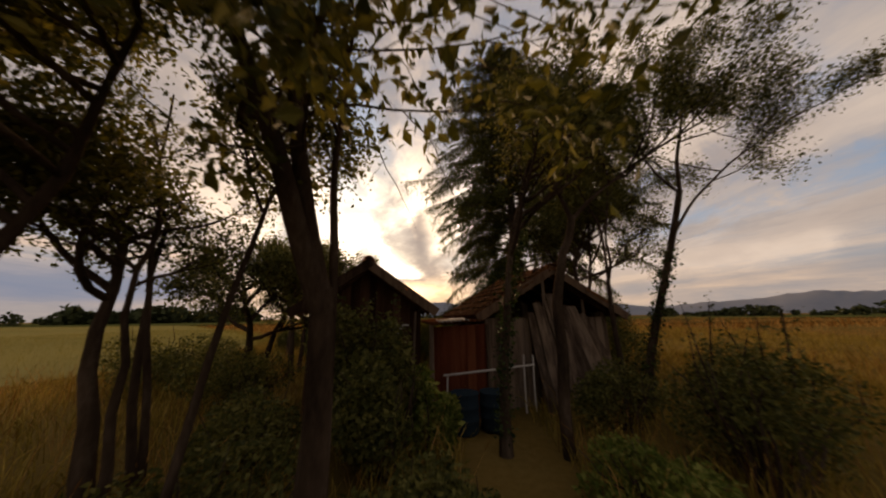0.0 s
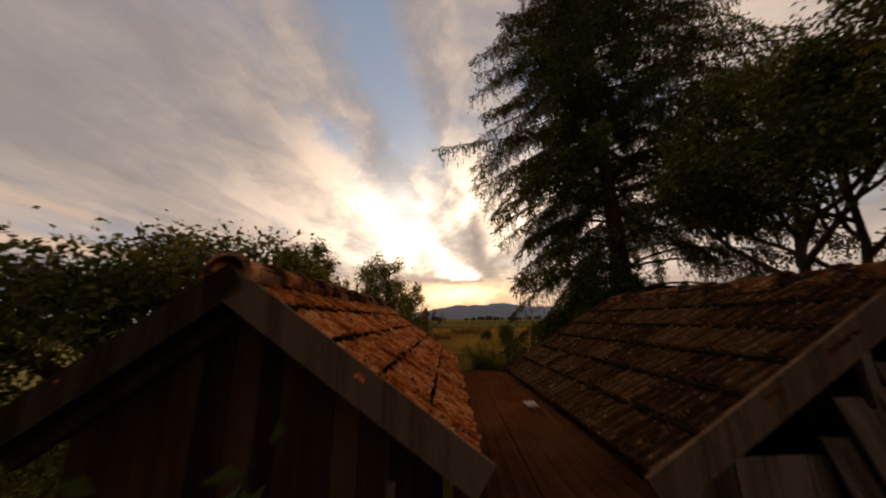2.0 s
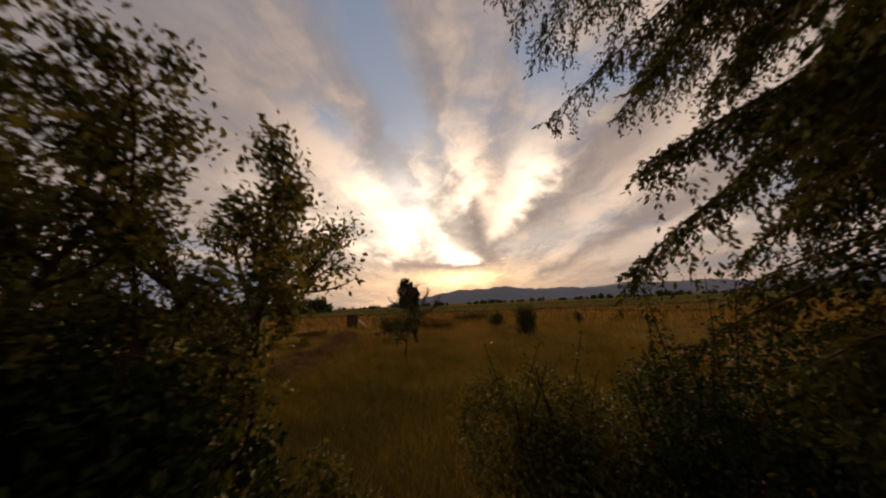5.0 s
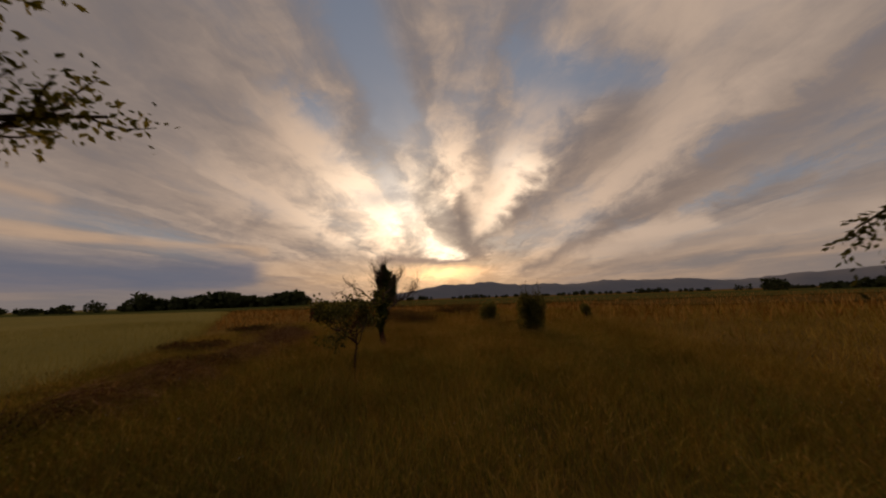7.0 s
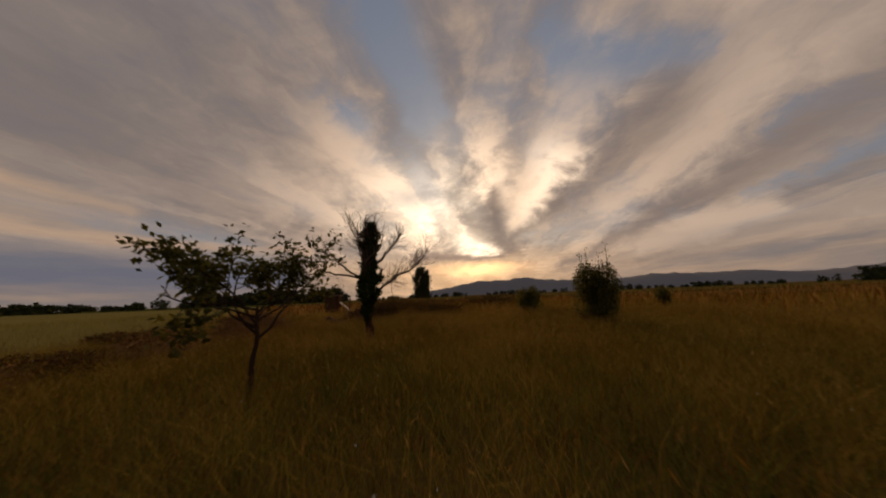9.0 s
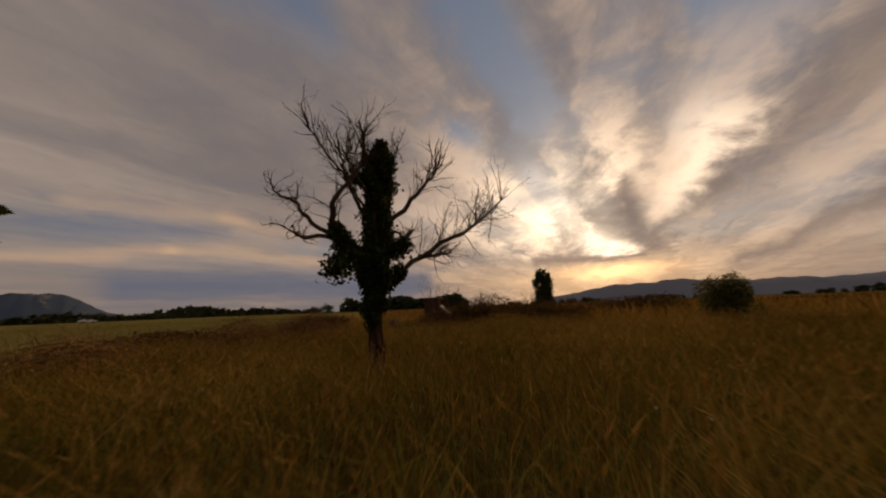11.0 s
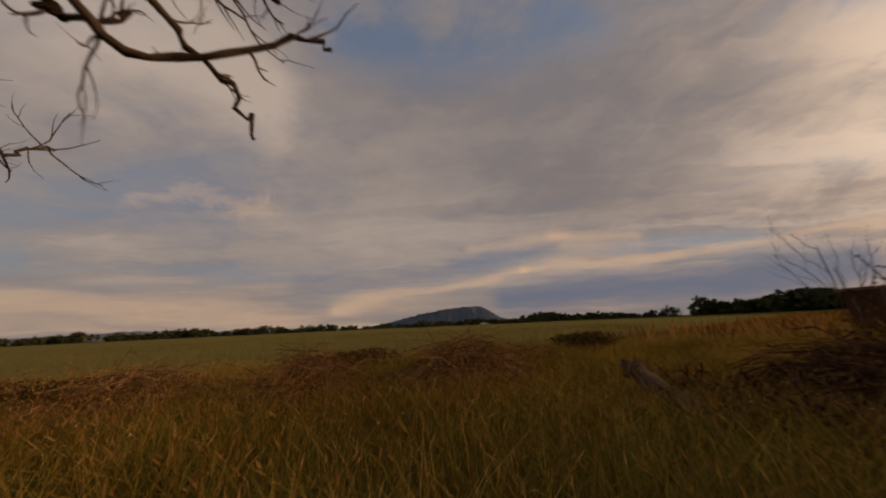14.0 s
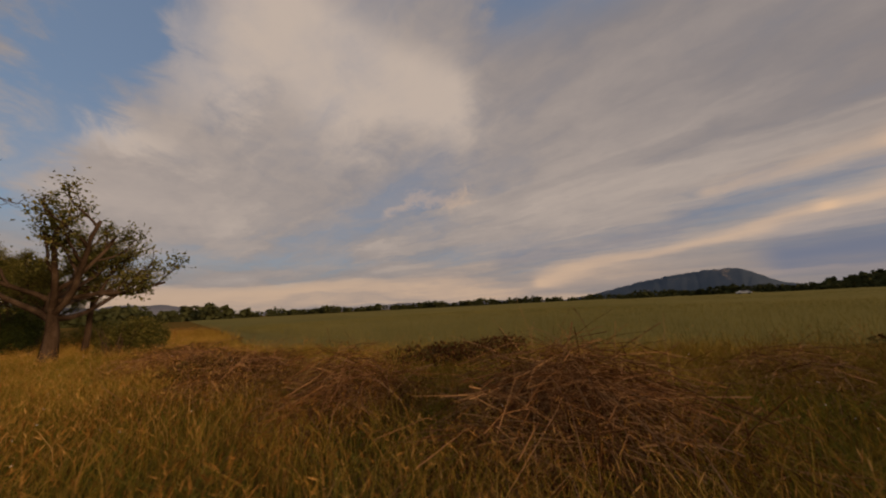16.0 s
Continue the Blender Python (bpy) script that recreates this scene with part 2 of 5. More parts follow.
make_sky()
sun = new("sun", bpy.data.lights.new("sun", "SUN"))
sun.data.energy, sun.data.angle, sun.data.color = 1.9, radians(12.0), (1.0, 0.62, 0.34)
sun.matrix_world = look(tuple(SUN_DIR * 50), (0, 0, 0))

# ---- materials ----
def stuff(name, cols, scale=2.0, fine=30.0, rough=0.85, bump=0.25, island=0.0, each=0.0, metal=0.0, through_light=0.0, stretch=(1, 1, 1), speck=None, gloss=0.0, contrast=0.40):
    """A surface in the colours cols, mixed by noise of two sizes; island and each vary it by piece; speck: (colour, size, amount) of stains."""
    m = bpy.data.materials.new(name)
    n = Tree(m)
    co = n.add("ShaderNodeMapping", Vector=n.add("ShaderNodeTexCoord").outputs["Object"], Scale=stretch).outputs[0]
    if each:
        co = n.vec("ADD", co, n.vec("SCALE", (7.0, 3.0, 5.0)))
        co.node.inputs[1].links[0].from_node.inputs["Scale"].default_value = 1.0
        n.plug(co.node.inputs[1].links[0].from_node.inputs["Scale"], n.math("MULTIPLY", n.add("ShaderNodeObjectInfo").outputs["Random"], 9.0))
    a = n.add("ShaderNodeTexNoise", Vector=co, Scale=scale, Detail=5.0)
    b = n.add("ShaderNodeTexNoise", Vector=co, Scale=fine, Detail=6.0, Roughness=0.65)
    k = n.math("ADD", n.math("MULTIPLY", a.outputs[0], 0.65), n.math("MULTIPLY", b.outputs[0], 0.35))
    if island:
        k = n.math("ADD", k, n.math("MULTIPLY", n.math("SUBTRACT", n.add("ShaderNodeNewGeometry").outputs["Random Per Island"], 0.5), island))
    if each:
        k = n.math("ADD", k, n.math("MULTIPLY", n.math("SUBTRACT", n.add("ShaderNodeObjectInfo").outputs["Random"], 0.5), each))
    col = n.ramp(k, [(0.5 - contrast / 2 + contrast * i / max(1, len(cols) - 1), c) for i, c in enumerate(cols)])
    for tint, size, amount in ([] if speck is None else speck if isinstance(speck, list) else [speck]):
        at = n.vec("ADD", co, (size * 0.37, size * 0.11, size * 0.23))
        sp = n.add("ShaderNodeTexNoise", Vector=at, Scale=size, Detail=7.0, Roughness=0.7)
        col = n.mix(n.smooth(sp.outputs[0], 0.62 - amount, 0.70 - amount), col, rgb(*tint))
    p = n.add("ShaderNodeBsdfPrincipled", Roughness=rough, Metallic=metal)
    n.plug(p.inputs["Base Color"], col)
    n.plug(p.inputs["Specular IOR Level"], gloss)
    if bump:
        bm = n.add("ShaderNodeBump", Strength=bump, Distance=0.02, Height=n.math("ADD", b.outputs[0], a.outputs[0]))
        n.plug(p.inputs["Normal"], bm.outputs[0])
    out = p.outputs[0]
    if through_light:
        tr = n.add("ShaderNodeBsdfTranslucent", Color=n.mix(1.0, col, rgb(1.15, 1.1, 0.6), "MULTIPLY"))
        mx = n.add("ShaderNodeMixShader")
        n.plug(mx.inputs[0], through_light)
        n.plug(mx.inputs[1], out)
        n.plug(mx.inputs[2], tr.outputs[0])
        out = mx.outputs[0]
    n.add("ShaderNodeOutputMaterial", Surface=out)
    return m


GROUND = stuff("meadow_ground", [(0.06, 0.045, 0.014), (0.13, 0.085, 0.024), (0.19, 0.13, 0.042)], 0.25, 9.0, 0.95, 0.4, gloss=0.0)
CROP = stuff("green_crop", [(0.130, 0.118, 0.040), (0.18, 0.158, 0.056), (0.22, 0.185, 0.068)], 0.05, 3.0, 0.95, 0.4)
FARGREEN = stuff("far_green_field", [(0.050, 0.056, 0.018), (0.075, 0.078, 0.025)], 0.02, 0.7, 1.0, 0.0, gloss=0.0)
FARGOLD = stuff("far_dry_field", [(0.075, 0.055, 0.018), (0.10, 0.072, 0.024)], 0.02, 0.7, 1.0, 0.0, gloss=0.0)
GRASS = stuff("green_grass", [(0.076, 0.062, 0.012), (0.232, 0.162, 0.030), (0.44, 0.295, 0.072)], 0.45, 5.0, 0.8, 0.0, island=0.25, through_light=0.08, contrast=0.42)
STRAW = stuff("dry_grass", [(0.10, 0.045, 0.012), (0.23, 0.11, 0.028), (0.40, 0.23, 0.075)], 0.3, 5.0, 0.8, 0.0, island=0.5, through_light=0.15, contrast=0.34)
BLADE = stuff("crop_blades", [(0.105, 0.100, 0.036), (0.165, 0.150, 0.054), (0.23, 0.195, 0.075)], 0.5, 5.0, 0.75, 0.0, island=0.25, through_light=0.3)
FLOWER = stuff("white_petals", [(0.6, 0.58, 0.5), (0.75, 0.73, 0.66)], 5, 30, 0.8, 0.0)
BARK = stuff("bark", [(0.022, 0.015, 0.010), (0.050, 0.034, 0.023), (0.10, 0.072, 0.050)], 3.0, 26.0, 0.95, 0.9, stretch=(1, 1, 0.3), contrast=0.3)
BARKRED = stuff("old_bark", [(0.014, 0.009, 0.006), (0.070, 0.036, 0.022), (0.22, 0.125, 0.080)], 9.0, 40.0, 0.97, 1.0, stretch=(1, 1, 0.14), contrast=0.24)
TWIG = stuff("dead_wood", [(0.035, 0.024, 0.019), (0.075, 0.052, 0.038), (0.13, 0.095, 0.07)], 4.0, 30.0, 0.95, 0.4)
BRUSH = stuff("dry_brushwood", [(0.085, 0.040, 0.017), (0.17, 0.087, 0.039), (0.30, 0.18, 0.09)], 1.5, 20.0, 0.95, 0.0, island=0.6)
LEAF = stuff("broad_leaves", [(0.046, 0.050, 0.013), (0.092, 0.090, 0.022), (0.155, 0.140, 0.040)], 0.6, 8.0, 0.65, 0.0, island=0.6, through_light=0.30, gloss=0.1)
LEAFLIGHT = stuff("light_leaves", [(0.08, 0.105, 0.022), (0.14, 0.165, 0.036), (0.23, 0.235, 0.062)], 0.6, 8.0, 0.55, 0.0, island=0.6, through_light=0.4)
IVY = stuff("ivy_leaves", [(0.011, 0.019, 0.005), (0.025, 0.038, 0.009), (0.055, 0.070, 0.017)], 0.8, 9.0, 0.6, 0.0, island=0.6, through_light=0.15, gloss=0.08)
NEEDLE = stuff("spruce_needles", [(0.026, 0.028, 0.007), (0.050, 0.052, 0.012), (0.09, 0.086, 0.020)], 0.8, 9.0, 0.75, 0.0, island=0.5, through_light=0.15, gloss=0.05)
BRAMBLE = stuff("bramble_leaves", [(0.055, 0.028, 0.014), (0.10, 0.05, 0.024), (0.10, 0.085, 0.03)], 0.5, 8.0, 0.8, 0.0, island=0.6, through_light=0.2)
FARTREE = stuff("far_leaves", [(0.034, 0.042, 0.019), (0.055, 0.062, 0.028)], 0.1, 1.0, 0.9, 0.0, island=0.4)
# far hills: aerial haze is put into their pale blue-grey base colour
HILL = stuff("hazy_wooded_hills", [(0.165, 0.180, 0.215), (0.20, 0.21, 0.24)], 0.004, 0.03, 1.0, 0.0)
# the mesa's blue is distance haze mixed into the rock; pale specks are cliffs
MESA = stuff("hazy_mesa_rock", [(0.050, 0.075, 0.115), (0.080, 0.105, 0.140)], 0.004, 0.05, 1.0, 0.0, speck=((0.24, 0.21, 0.19), 0.006, 0.03))
TILE = stuff("clay_tile", [(0.16, 0.033, 0.009), (0.56, 0.140, 0.030), (0.78, 0.32, 0.11)], 14.0, 75.0, 0.9, 0.8, each=0.12, stretch=(1.5, 0.6, 1), contrast=0.24, speck=[((0.66, 0.42, 0.23), 42.0, 0.05), ((0.035, 0.020, 0.012), 30.0, 0.085), ((0.18, 0.125, 0.035), 16.0, 0.02)])
TILEOLD = stuff("mossy_clay_tile", [(0.025, 0.010, 0.005), (0.082, 0.033, 0.013), (0.155, 0.073, 0.030)], 12.0, 65.0, 0.94, 0.6, each=0.2, stretch=(1.4, 0.6, 1), contrast=0.26, speck=[((0.30, 0.21, 0.135), 30.0, 0.05), ((0.30, 0.145, 0.028), 18.0, 0.02), ((0.018, 0.013, 0.008), 22.0, 0.07)])
PLANK = stuff("brown_planks", [(0.022, 0.012, 0.008), (0.048, 0.024, 0.014), (0.085, 0.045, 0.026)], 2.0, 30.0, 0.9, 0.5, each=0.35, stretch=(4, 4, 0.4))
REDPLANK = stuff("red_brown_planks", [(0.06, 0.017, 0.009), (0.115, 0.032, 0.015), (0.16, 0.055, 0.026)], 2.0, 30.0, 0.9, 0.5, each=0.35, stretch=(4, 4, 0.4))
GREYPLANK = stuff("weathered_boards", [(0.040, 0.027, 0.019), (0.095, 0.066, 0.046), (0.18, 0.132, 0.094)], 2.0, 26.0, 0.95, 0.6, each=0.3, stretch=(5, 5, 0.35), contrast=0.32)
FASCIA = stuff("brown_barge_board", [(0.028, 0.017, 0.011), (0.068, 0.042, 0.026), (0.13, 0.085, 0.055)], 2.0, 26.0, 0.95, 0.5, each=0.3, stretch=(5, 5, 0.35), contrast=0.32)
RUST = stuff("rusty_iron", [(0.035, 0.012, 0.006), (0.075, 0.026, 0.011), (0.11, 0.045, 0.02)], 2.5, 35.0, 0.9, 0.4)
ZINC = stuff("zinc_sheet", [(0.10, 0.095, 0.09), (0.20, 0.185, 0.17), (0.12, 0.07, 0.045)], 2.5, 30.0, 0.7, 0.3, metal=0.2)
PIPE = stuff("pale_pipe", [(0.36, 0.33, 0.30), (0.47, 0.43, 0.38)], 4, 40, 0.5, 0.1)
BARREL = stuff("blue_plastic", [(0.014, 0.022, 0.030), (0.024, 0.036, 0.047)], 3, 40, 0.55, 0.1)
MORTAR = stuff("dark_mortar", [(0.02, 0.016, 0.012), (0.04, 0.03, 0.02)], 6, 40, 0.95, 0.3)
CARWHITE = stuff("white_car_paint", [(0.6, 0.6, 0.6), (0.7, 0.7, 0.7)], 2, 20, 0.35, 0.0)
GLASS = stuff("dark_glass", [(0.02, 0.02, 0.025), (0.03, 0.03, 0.035)], 2, 20, 0.1, 0.0)
RUBBER = stuff("rubber", [(0.02, 0.02, 0.02), (0.03, 0.03, 0.03)], 2, 20, 0.8, 0.0)
DIRTY = stuff("dirty_clay", [(0.045, 0.013, 0.006), (0.21, 0.052, 0.014), (0.36, 0.105, 0.030)], 14.0, 75.0, 0.92, 0.8, each=0.12, stretch=(1.5, 0.6, 1), contrast=0.26, speck=[((0.44, 0.25, 0.11), 42.0, 0.0), ((0.014, 0.010, 0.006), 26.0, 0.10)])
MOSSYDIRT = stuff("dirty_mossy_clay", [(0.030, 0.016, 0.008), (0.075, 0.036, 0.016), (0.12, 0.070, 0.027)], 9.0, 60.0, 0.95, 0.7, each=0.3)
# near-black moss that also carries the shadow under the tile ends
MOSS_SHADE = stuff("dark_moss_and_shade", [(0.006, 0.0055, 0.003), (0.014, 0.011, 0.005), (0.035, 0.022, 0.009)], 9.0, 60.0, 1.0, 0.8, gloss=0.0)
RIDGECLAY = stuff("weathered_ridge_clay", [(0.045, 0.020, 0.011), (0.15, 0.055, 0.024), (0.26, 0.13, 0.065)], 8.0, 50.0, 0.92, 0.7, each=0.4, contrast=0.3, speck=[((0.34, 0.24, 0.15), 24.0, 0.03), ((0.035, 0.026, 0.014), 14.0, 0.06)])
HEADS = stuff("ripe_seed_heads", [(0.18, 0.090, 0.023), (0.35, 0.185, 0.048), (0.56, 0.36, 0.125)], 0.3, 5.0, 0.8, 0.0, island=0.4, through_light=0.12, contrast=0.40)
GROOVE = stuff("dark_groove_clay", [(0.010, 0.006, 0.004), (0.026, 0.011, 0.006), (0.07, 0.022, 0.009)], 16.0, 70.0, 0.98, 0.6, each=0.15)
LUSH = stuff("lush_low_grass", [(0.050, 0.060, 0.011), (0.120, 0.128, 0.023), (0.20, 0.19, 0.043)], 0.35, 5.0, 0.8, 0.0, island=0.3, through_light=0.12, contrast=0.40)
LOGWOOD = stuff("rotten_log_wood", [(0.028, 0.014, 0.009), (0.085, 0.043, 0.026), (0.20, 0.12, 0.075)], 6.0, 34.0, 0.95, 1.0, stretch=(0.3, 1, 1), contrast=0.3)
PALEWOOD = stuff("pale_barkless_wood", [(0.035, 0.020, 0.013), (0.115, 0.078, 0.056), (0.25, 0.185, 0.142)], 5.0, 30.0, 0.92, 0.9, stretch=(0.25, 1, 1), contrast=0.32, speck=((0.035, 0.02, 0.013), 9.0, 0.05))

# ---- mesh helpers ----
class Geo:
    """Gathers four-cornered faces in blocks of arrays and makes one mesh of them."""

    def __init__(self):
        self.v, self.f, self.n = [], [], 0

    def add(self, verts, quads):
        verts, quads = np.asarray(verts, float).reshape(-1, 3), np.asarray(quads, int).reshape(-1, 4)
        self.v.append(verts)
        self.f.append(quads + self.n)
        self.n += len(verts)

    def mesh(self, name, mat, smooth=False):
        me = bpy.data.meshes.new(name)
        v, f = np.concatenate(self.v).astype(np.float32), np.concatenate(self.f).astype(np.int32)
        me.vertices.add(len(v))
        me.vertices.foreach_set("co", v.ravel())
        me.loops.add(f.size)
        me.loops.foreach_set("vertex_index", f.ravel())
        me.polygons.add(len(f))
        me.polygons.foreach_set("loop_start", np.arange(0, f.size, 4, dtype=np.int32))
        me.polygons.foreach_set("use_smooth", np.full(len(f), smooth))
        me.update(calc_edges=True)
        me.materials.append(mat)
        return me

    def tube(self, pts, radii, sides=6, rough=None):
        pts, k = np.asarray(pts, float), len(pts)
        tan = np.gradient(pts, axis=0)
        tan /= np.linalg.norm(tan, axis=1)[:, None] + 1e-9
        refs = np.array([[0.83, 0.55, 0.07], [-0.5, 0.3, 0.81], [0.1, -0.9, 0.42]])
        a = np.cross(tan, refs[np.abs(tan @ refs.T).max(0).argmin()] / 1.0)
        a /= np.linalg.norm(a, axis=1)[:, None] + 1e-9
        b = np.cross(tan, a)
        ang = np.arange(sides) * 2 * math.pi / sides
        ring = a[:, None] * np.cos(ang)[None, :, None] + b[:, None] * np.sin(ang)[None, :, None]
        r = np.asarray(radii, float)[:, None] * (1 if rough is None else rough)
        v = pts[:, None] + ring * r.reshape(k, -1, 1)
        i, j = np.meshgrid(np.arange(k - 1), np.arange(sides), indexing="ij")
        j2 = (j + 1) % sides
        self.add(v, np.stack([i * sides + j, i * sides + j2, (i + 1) * sides + j2, (i + 1) * sides + j], -1))
        for e in (0, (k - 1) * sides):
            self.add(v.reshape(-1, 3)[e:e + sides], [[0, s, s + 1, s + 1 if s + 2 >= sides else s + 2] for s in range(1, sides - 1, 2)])

    def box(self, lo, hi, m=None):
        c = np.array([[x, y, z] for z in (lo[2], hi[2]) for y in (lo[1], hi[1]) for x in (lo[0], hi[0])], float)
        if m is not None:
            c = np.array([m @ Vector(p) for p in c])
        self.add(c, [[0, 2, 3, 1], [4, 5, 7, 6], [0, 1, 5, 4], [2, 6, 7, 3], [0, 4, 6, 2], [1, 3, 7, 5]])

    def leaves(self, at, size, rng, flat=0.5, slim=0.55, droop=0.0):
        """A pointed leaf of about that length at every place."""
        at = np.asarray(at, float)
        k = len(at)
        d = rng.normal(size=(k, 3))
        d[:, 2] = d[:, 2] * (1 - flat * 0.5) - droop
        d /= np.linalg.norm(d, axis=1)[:, None] + 1e-9
        up = rng.normal(size=(k, 3)) * 0.7 + [0, 0, flat]
        s = np.cross(d, up)
        s /= np.linalg.norm(s, axis=1)[:, None] + 1e-9
        n = np.cross(s, d)
        l = size * rng.uniform(0.6, 1.25, (k, 1))
        mid = at + d * l * 0.45 + n * l * 0.10
        v = np.stack([at, mid + s * l * slim * 0.5, at + d * l, mid - s * l * slim * 0.5], 1)
        self.add(v, np.arange(k * 4).reshape(-1, 4))

    def blades(self, xy, height, width, rng, lean=0.35, z=0.0, bend=True, head=0.0, into=None):
        """Upright blades; head: the length of a seed head at the tip."""
        k = len(xy)
        h = height * rng.uniform(0.55, 1.15, (k, 1)) if np.isscalar(height) else height[:, None]
        w = width * rng.uniform(0.7, 1.3, (k, 1))
        th = rng.uniform(0, 2 * math.pi, k)
        s = np.stack([np.cos(th), np.sin(th), np.zeros(k)], 1)
        tip = rng.normal(size=(k, 3)) * lean * h
        tip[:, 2] = 0
        base = np.column_stack([xy, np.full(k, z)])
        up = np.array([[0, 0, 1.0]])
        m = base + tip * 0.3 + up * h * 0.58
        t = base + tip + up * h * 0.97
        if bend:
            v = np.stack([base - s * w * 0.5, base + s * w * 0.5, m + s * w * 0.4, m - s * w * 0.4, t + s * w * 0.08, t - s * w * 0.08], 1)
            i = np.arange(k)[:, None] * 6
            self.add(v, np.concatenate([i + [0, 1, 2, 3], i + [3, 2, 4, 5]]))
        else:
            v = np.stack([base - s * w * 0.5, base + s * w * 0.5, t + s * w * 0.1, t - s * w * 0.1], 1)
            self.add(v, np.arange(k * 4).reshape(-1, 4))
        if head:
            d = t - m
            d /= np.linalg.norm(d, axis=1)[:, None]
            l = head * rng.uniform(0.7, 1.3, (k, 1))
            for q in (s, np.cross(s, d)):
                c = t + d * l * 0.4
                v = np.stack([t, c + q * l * 0.045, t + d * l, c - q * l * 0.045], 1)
                (into or self).add(v, np.arange(k * 4).reshape(-1, 4))


def part(name, geo, mat, parent=None, label="", smooth=False):
    ob = new(name, geo.mesh(name, mat, smooth) if isinstance(geo, Geo) else geo)
    if parent is not None:
        ob.parent = parent
    if label:
        ob["label"] = label
    return ob


def thing(name, label, category, m=None, group="", kind=""):
    ob = new(name)
    if m is not None:
        ob.matrix_world = m
    return tagged(ob, label, category, group, kind)


def piece(name, geo, mat, label, category, kind="", group="", smooth=False):
    return tagged(part(name, geo, mat, None, "", smooth), label, category, group, kind)


def unit(v):
    v = np.asarray(v, float)
    return v / (np.linalg.norm(v) + 1e-9)


def limb(geo, tips, p, d, length, r, level, rng, kids=4, wander=0.25, rise=0.08, thin=0.55, spread=0.9, start=0.35, sides=6, ratio=0.62):
    """A bough that winds, tapers and forks; the ends of the last twigs go to tips."""
    k = 6 if level else 4
    pts, d = [np.asarray(p, float)], unit(d)
    for i in range(k):
        d = unit(d + rng.normal(size=3) * wander * 0.5 + [0, 0, rise])
        pts.append(pts[-1] + d * length / k)
    geo.tube(pts, np.linspace(r, r * 0.45 if level else r * 0.3, k + 1), sides if level > 1 else 4 if level else 3)
    pts = np.array(pts)
    if level == 0:
        tips.extend(pts[1:])
        return
    if level == 1:
        tips.append(pts[-1])
    for c in range(kids):
        q = start + (1 - start) * (c + rng.uniform(0.2, 0.9)) / kids
        i = min(int(q * k), k - 1)
        at = pts[i] + (pts[i + 1] - pts[i]) * (q * k - i)
        fwd = unit(pts[i + 1] - pts[i])
        side = unit(np.cross(fwd, rng.normal(size=3)))
        limb(geo, tips, at, fwd + side * spread, length * ratio * rng.uniform(0.7, 1.2) * (1.15 - 0.5 * q), r * thin * (1.1 - 0.4 * q), level - 1, rng, kids, wander, rise, thin, spread, 0.2, sides, ratio)


def broad_tree(label, at, stems, height, leaf, per, cloud, seed, mat=None, bark=None, levels=3, kids=4, boughs=5, spread=0.9, name="tree", category="tree", rise=0.08, bough=0.5, first=0.35, group="", ratio=0.62, wander=0.25, fan=None, curve=1.2, sway=0.022, bend=None, spines=(), bare=()):
    """stems: (dx, dy, lean x, lean y, share of the height, radius); spines: (points, radius, from where on boughs grow); bare: (points, radius). Trunk and crown of separate leaves."""
    rng = np.random.default_rng(seed)
    top = thing(name, label, category, pose(*at), group)
    wood, tips = Geo(), []
    lines = []
    for dx, dy, lx, ly, hh, r in stems:
        h, k = height * hh, 15 if bend else 9
        q = np.linspace(0, 1, k)
        away = np.interp(q, *bend) if bend else q ** curve
        drift = np.cumsum(rng.normal(size=(k, 2)) * sway * h, 0)
        pts = np.column_stack([dx + lx * away + drift[:, 0] * q, dy + ly * away + drift[:, 1] * q, -0.1 + (h + 0.1) * q])
        lines.append((pts, r, first, 1.35))
    for way, r, begin in [*spines, *((p, r, None) for p, r in bare)]:
        q, way = np.linspace(0, 1, 15), np.array(way, float)
        pts = np.column_stack([np.interp(q, np.linspace(0, 1, len(way)), way[:, c]) for c in range(3)])
        pts[1:-1] = (pts[:-2] + pts[1:-1] * 2 + pts[2:]) / 4
        lines.append((pts, r, begin, 1.0))
    for pts, r, begin, foot in lines:
        k = len(pts)
        q = np.linspace(0, 1, k)
        rad = r * (1 - (0.72 if foot > 1 else 0.35 if begin is None and r > 0.05 else 0.6) * q)
        rad[0] *= foot
        wood.tube(pts, rad, 9)
        if begin is None:
            continue
        for b in range(boughs):
            u = begin + (0.97 - begin) * (b + rng.uniform(0.1, 0.9)) / boughs
            i = min(int(u * (k - 1)), k - 2)
            p = pts[i] + (pts[i + 1] - pts[i]) * (u * (k - 1) - i)
            a = b * 2.4 + rng.uniform(-0.5, 0.5)
            if fan:
                a = radians(fan[0] + (fan[1] - fan[0]) * ((b * 0.618 + rng.uniform(-0.08, 0.08)) % 1.0))
            limb(wood, tips, p, (math.cos(a), math.sin(a), rng.uniform(0.15, 0.75)), height * bough * (1.25 - 0.75 * u), r * (0.62 - 0.3 * u), levels - 1, rng, kids, wander, rise, 0.55, spread, ratio=ratio)
        tips.append(pts[-1])
    part("trunk", wood, bark or BARK, top, "", True)
    tips = np.array(tips)
    reps = np.repeat(tips, int(per * 1.35), 0)
    lv = Geo()
    lv.leaves(reps + rng.normal(size=reps.shape) * cloud * 0.62, leaf, rng, droop=0.25)
    part("crown", lv, mat or LEAF, top)
    return top


